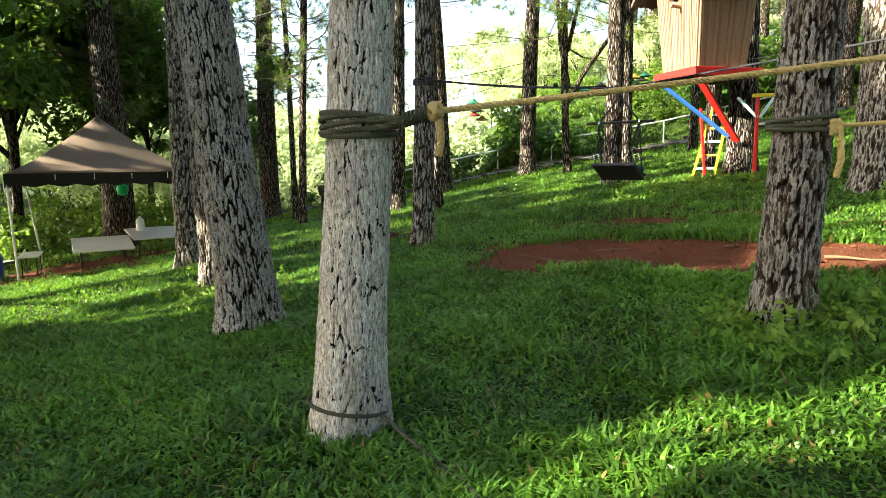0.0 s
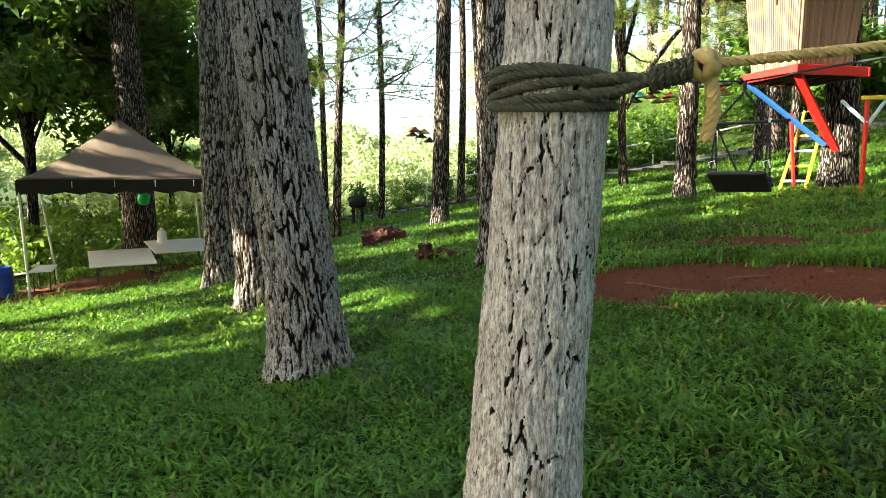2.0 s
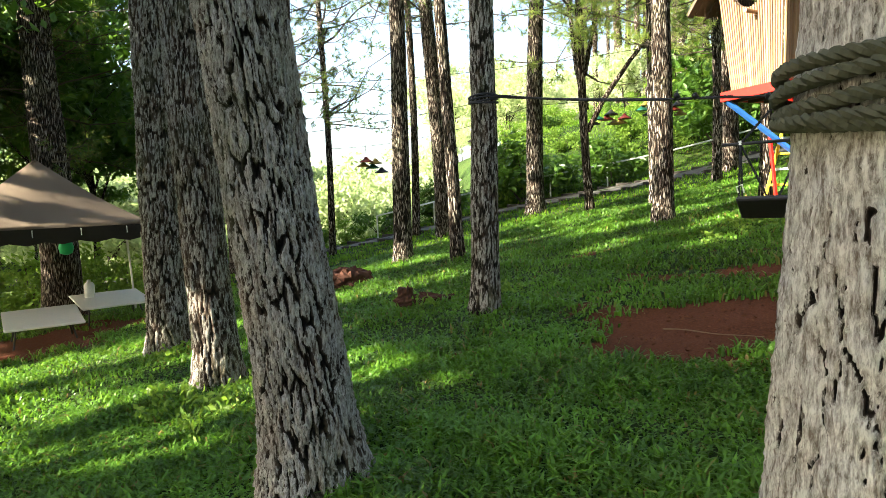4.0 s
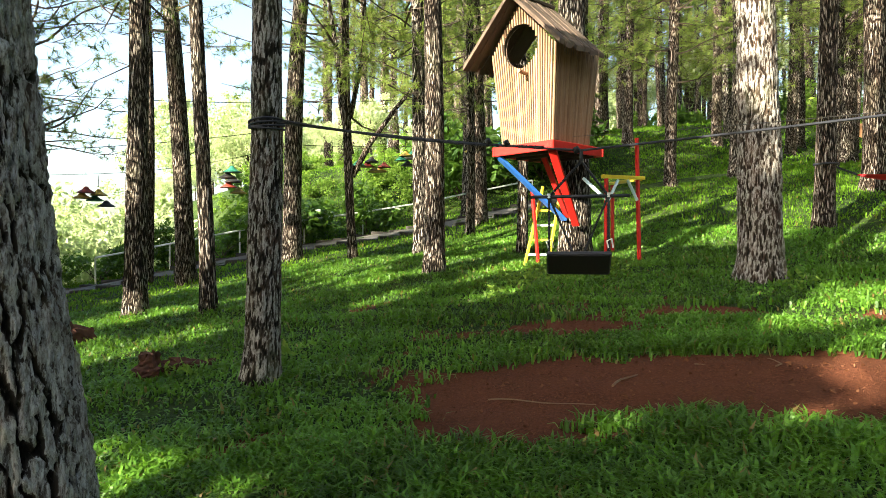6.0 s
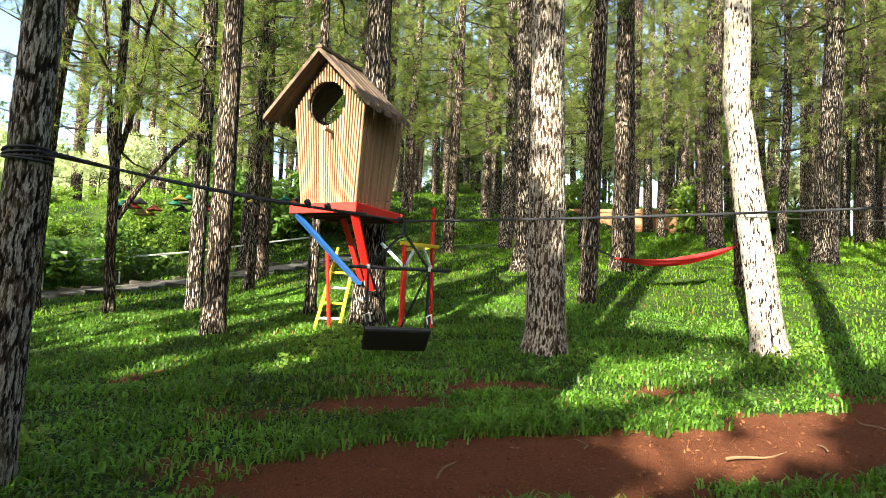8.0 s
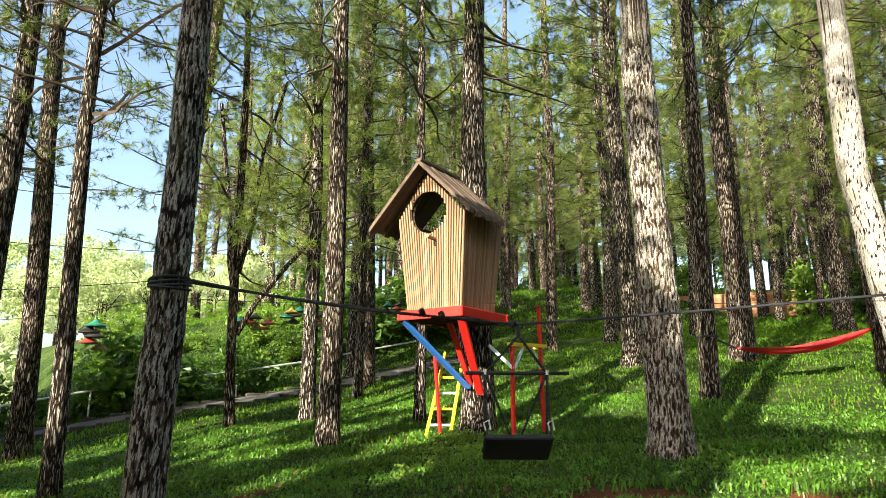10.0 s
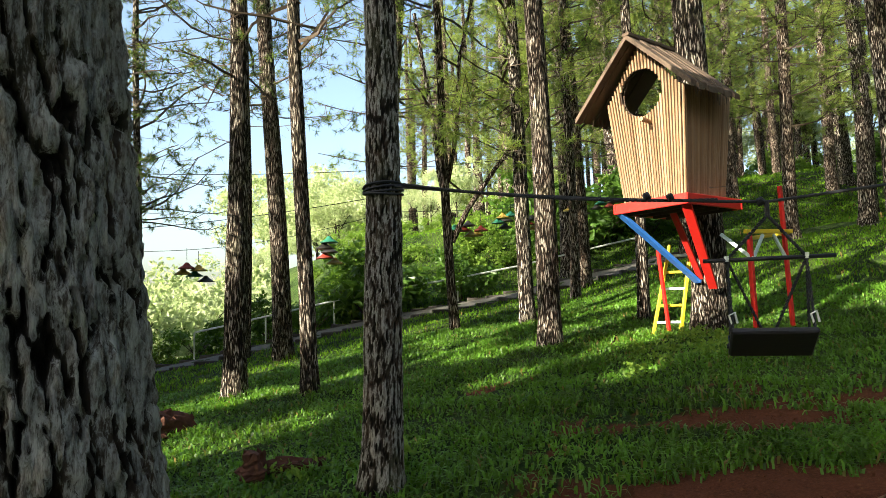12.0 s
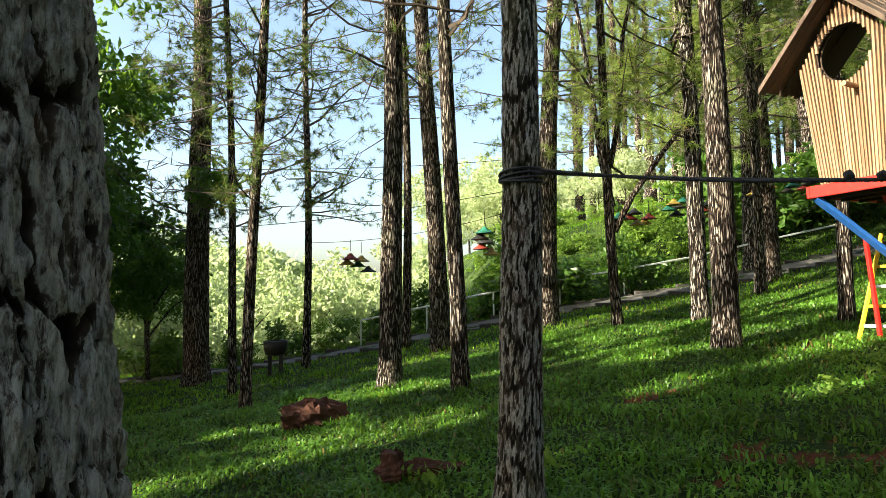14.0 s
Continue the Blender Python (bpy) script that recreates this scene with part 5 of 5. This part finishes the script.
# paved lane behind the tent
def lane_line(x):
    return 18.2 - 0.10 * (np.asarray(x, float) + 26)


lane = np.array([(-30 + 1.4 * i, float(lane_line(-30 + 1.4 * i)) + o, gz(-30 + 1.4 * i, float(lane_line(-30 + 1.4 * i)) + o) + 0.05) for i in range(14) for o in (-1.5, 0, 1.5)])
tagged(new("lane", fast_mesh("lane", lane, np.array([(i * 3 + k, (i + 1) * 3 + k, (i + 1) * 3 + k + 1, i * 3 + k + 1) for i in range(13) for k in range(2)]), LANE, True)), "grey paved lane behind the tent", "lane", kind="structure")
fence = thing("wooden_fence", (0, 0, 0), "low dark wooden fence beside the lane", "fence")
for k in range(5):
    x, y = -17.5 + 1.1 * k, 20.4
    part("post", beam((x, y, gz(x, y) - 0.1), (x, y, gz(x, y) + 1.1), 0.11, 0.11), DARKWOOD, fence)
    if k < 4:
        for h in (0.45, 0.9):
            part("rail", beam((x, y, gz(x, y) + h), (x + 1.1, y, gz(x + 1.1, y) + h), 0.05, 0.10), DARKWOOD, fence)


# ---- strings of hat-shaped hanging lamps ----
def hat_lamp(x, y, z, k):
    lamp = thing("hanging_lamp", (x, y, z), "cone-shaped painted metal lamp hung on a wire", "lamp", "hanging lamps over the path")
    cols = [(DULL_GREEN, "green"), (IRON, "dark"), (DULL_RED, "red"), (DULL_YELLOW, "yellow")]
    for j in range(2 + k % 2):
        m, _ = cols[(k + j) % 4]
        part("cone", lathe([(0.19, -0.015), (0.19, 0), (0.09, 0.06), (0.03, 0.13), (0.02, 0.13)], 18), m, lamp).matrix_basis = pose(0.08 * j * (-1) ** j, 0.1 * j, -0.12 * j)
    part("hanger", tube([(0, 0, 0.18), (0, 0, 0.45)], 0.008, 4), IRON, lamp)


for k, (x, y, z) in enumerate(((1.10, 18.2, 3.10), (1.25, 18.9, 2.95), (-1.7, 20.2, 2.70), (-1.45, 20.4, 2.66), (4.5, 19.4, 3.55), (5.0, 19.7, 3.70), (5.5, 20.0, 3.62), (6.1, 19.9, 3.95), (6.5, 20.2, 4.05), (7.1, 20.1, 3.95), (8.6, 20.3, 4.4), (9.1, 20.6, 4.5), (9.6, 20.4, 4.5), (10.2, 20.6, 4.6))):
    hat_lamp(x, y, z, k)
line_thing("wire", tube(sag((-2.84, 21.6, 3.2), (2.8, 19.65, 4.0), 0.25) + sag((2.8, 19.65, 4.0), (12.4, 21.0, 5.2), 0.2)[1:], 0.008, 4), IRON, "dark wire that carries the hanging lamps", "wire")

# earth bank with a small table at the top of the slope
bank = part("earth_bank", box(bmesh.new(), (9.0, 1.0, 1.6), Matrix(), 0.25), BRICK)
bank.matrix_world = pose(38, 24, gz(38, 24) + 0.2, 0, 0, 115)
tagged(bank, "low orange earth bank at the top of the slope", "bank")


# ---- grass and weeds ----
def blades(rng, x, y, length, width):
    n = len(x)
    z = ground(x, y) - 0.02 + 0.014 * wobble(x, y, 3.1) + 0.008 * wobble(x, y, 8.0, 1)
    p = np.stack([x, y, z], 1)
    az = rng.uniform(0, 2 * np.pi, n)
    d = np.stack([np.cos(az), np.sin(az), np.zeros(n)], 1)
    s = np.stack([-np.sin(az), np.cos(az), np.zeros(n)], 1)
    up = np.array((0, 0, 1.0))
    ln = (length * rng.uniform(0.55, 1.25, n))[:, None]
    w = (width * rng.uniform(0.7, 1.2, n))[:, None]
    tilt = rng.uniform(0.15, 0.75, n)[:, None]
    m = p + ln * (0.55 * (1 - 0.5 * tilt) * up + 0.35 * tilt * d)
    t = m + ln * ((0.35 - 0.5 * tilt) * up + (0.25 + 0.45 * tilt) * d)
    verts = np.stack([p - s * w * 0.5, p + s * w * 0.5, m + s * w * 0.55, m - s * w * 0.55, t], 1).reshape(-1, 3)
    i = 5 * np.arange(n)
    tris = np.stack([np.stack([i, i + 1, i + 2], 1), np.stack([i, i + 2, i + 3], 1), np.stack([i + 3, i + 2, i + 4], 1)], 1).reshape(-1, 3)
    return verts, tris


def sow(name, seed, count, x0, x1, y0, y1, length, width, label, inside):
    rng = np.random.RandomState(seed)
    x, y = rng.uniform(x0, x1, count), rng.uniform(y0, y1, count)
    ok = inside(x, y) & (rng.rand(count) > bare(x, y) * 1.05) & (rng.rand(count) < 0.80 + 0.25 * wobble(x, y, 1.7))
    x, y = x[ok], y[ok]
    tuft = 1 + 0.35 * wobble(x, y, 2.3, 3)
    v, t = blades(rng, x, y, length * np.clip(tuft, 0.5, 1.6), width)
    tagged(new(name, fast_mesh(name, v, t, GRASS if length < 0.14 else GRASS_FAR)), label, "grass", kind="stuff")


off_path = lambda x, y: (np.abs(y - path_line(x) - 0.85) > 0.9) & ~((np.abs(y - lane_line(x)) < 1.55) & (x < -11.2))
near_zone = lambda x, y: (x > -4.5) & (x < 4.5) & (y > 1.8) & (y < 8.6)
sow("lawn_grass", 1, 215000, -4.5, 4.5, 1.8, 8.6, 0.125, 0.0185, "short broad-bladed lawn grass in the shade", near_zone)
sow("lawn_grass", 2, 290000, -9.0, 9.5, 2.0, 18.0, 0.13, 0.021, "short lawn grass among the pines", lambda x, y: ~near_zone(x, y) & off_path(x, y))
sow("lawn_grass", 5, 70000, -7.0, 8.0, -5.0, 2.0, 0.13, 0.021, "short lawn grass at the start of the walk", lambda x, y: (y < 1.8) | (np.abs(x) > 4.5))
sow("slope_grass", 3, 240000, -16, 26, 4.0, 34.0, 0.15, 0.022, "rough grass on the slope", lambda x, y: ~((x > -9) & (x < 9.5) & (y < 18)) & off_path(x, y))
sow("hill_grass", 4, 60000, 20, 60, -6.0, 45.0, 0.24, 0.06, "sunlit rough grass up the hill", lambda x, y: x > 20)


def build_weeds():
    spots = [(2.15, 4.35), (2.35, 4.2), (2.75, 4.2), (2.9, 4.4), (2.5, 4.15), (-2.4, 8.1), (-2.7, 7.9), (-3.1, 8.2), (-2.3, 7.5), (-3.5, 8.5), (-2.9, 7.5), (5.0, 12.1), (5.3, 12.2), (4.4, 11.8), (4.0, 12.0), (5.6, 11.2), (3.2, 10.9), (-4.0, 10.4), (7.4, 6.5), (7.9, 6.2), (6.0, 8.6), (2.1, 3.6), (1.9, 3.9), (2.6, 3.3), (4.8, 10.8), (-0.8, 10.7), (0.2, 10.4), (2.2, 4.1), (2.0, 4.25), (2.65, 4.0), (2.4, 3.95), (4.7, 11.3), (5.1, 11.5), (4.4, 11.2), (5.5, 11.8), (4.0, 11.4), (-2.6, 8.4), (-2.1, 8.0), (-2.9, 8.0), (-3.3, 7.9), (6.9, 6.4), (8.3, 6.2)]
    V, T, base = [], [], 0
    for k, (x, y) in enumerate(spots):
        rng = np.random.RandomState(200 + k)
        v, t = leaf_cloud(rng, rng.normal(size=(7, 3)) * (0.11, 0.11, 0.04) + (x, y, gz(x, y) + 0.09), np.full(7, 0.09), 70, 0.075)
        V.append(v)
        T.append(t + base)
        base += len(v)
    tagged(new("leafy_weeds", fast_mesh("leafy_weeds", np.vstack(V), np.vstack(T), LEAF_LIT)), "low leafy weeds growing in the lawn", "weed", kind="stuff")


build_weeds()


def build_litter():
    """Crumbs of earth, chips and dead needles on the bare soil."""
    rng = np.random.RandomState(31)
    x, y = rng.uniform(0.0, 7.0, 9000), rng.uniform(4.0, 9.5, 9000)
    ok = bare(x, y) > 0.45
    x, y = x[ok], y[ok]
    n = len(x)
    p = np.stack([x, y, ground(x, y) - 0.028 + 0.014 * wobble(x, y, 3.1) + 0.008 * wobble(x, y, 8.0, 1)], 1)
    s = rng.gamma(1.5, 0.005, (n, 1, 1)) + 0.004
    q = rng.normal(size=(n, 4, 3)) * (1, 1, 0.7)
    q /= np.linalg.norm(q, axis=2)[..., None]
    verts = (p[:, None] + q * s + (0, 0, 0.004)).reshape(-1, 3)
    i = 4 * np.arange(n)
    tris = np.stack([np.stack(c, 1) for c in ((i, i + 1, i + 2), (i, i + 2, i + 3), (i, i + 3, i + 1), (i + 1, i + 3, i + 2))], 1).reshape(-1, 3)
    tagged(new("soil_crumbs", fast_mesh("soil_crumbs", verts, tris, CRUMB)), "crumbs of red earth and chips on bare soil", "soil", kind="stuff")


build_litter()
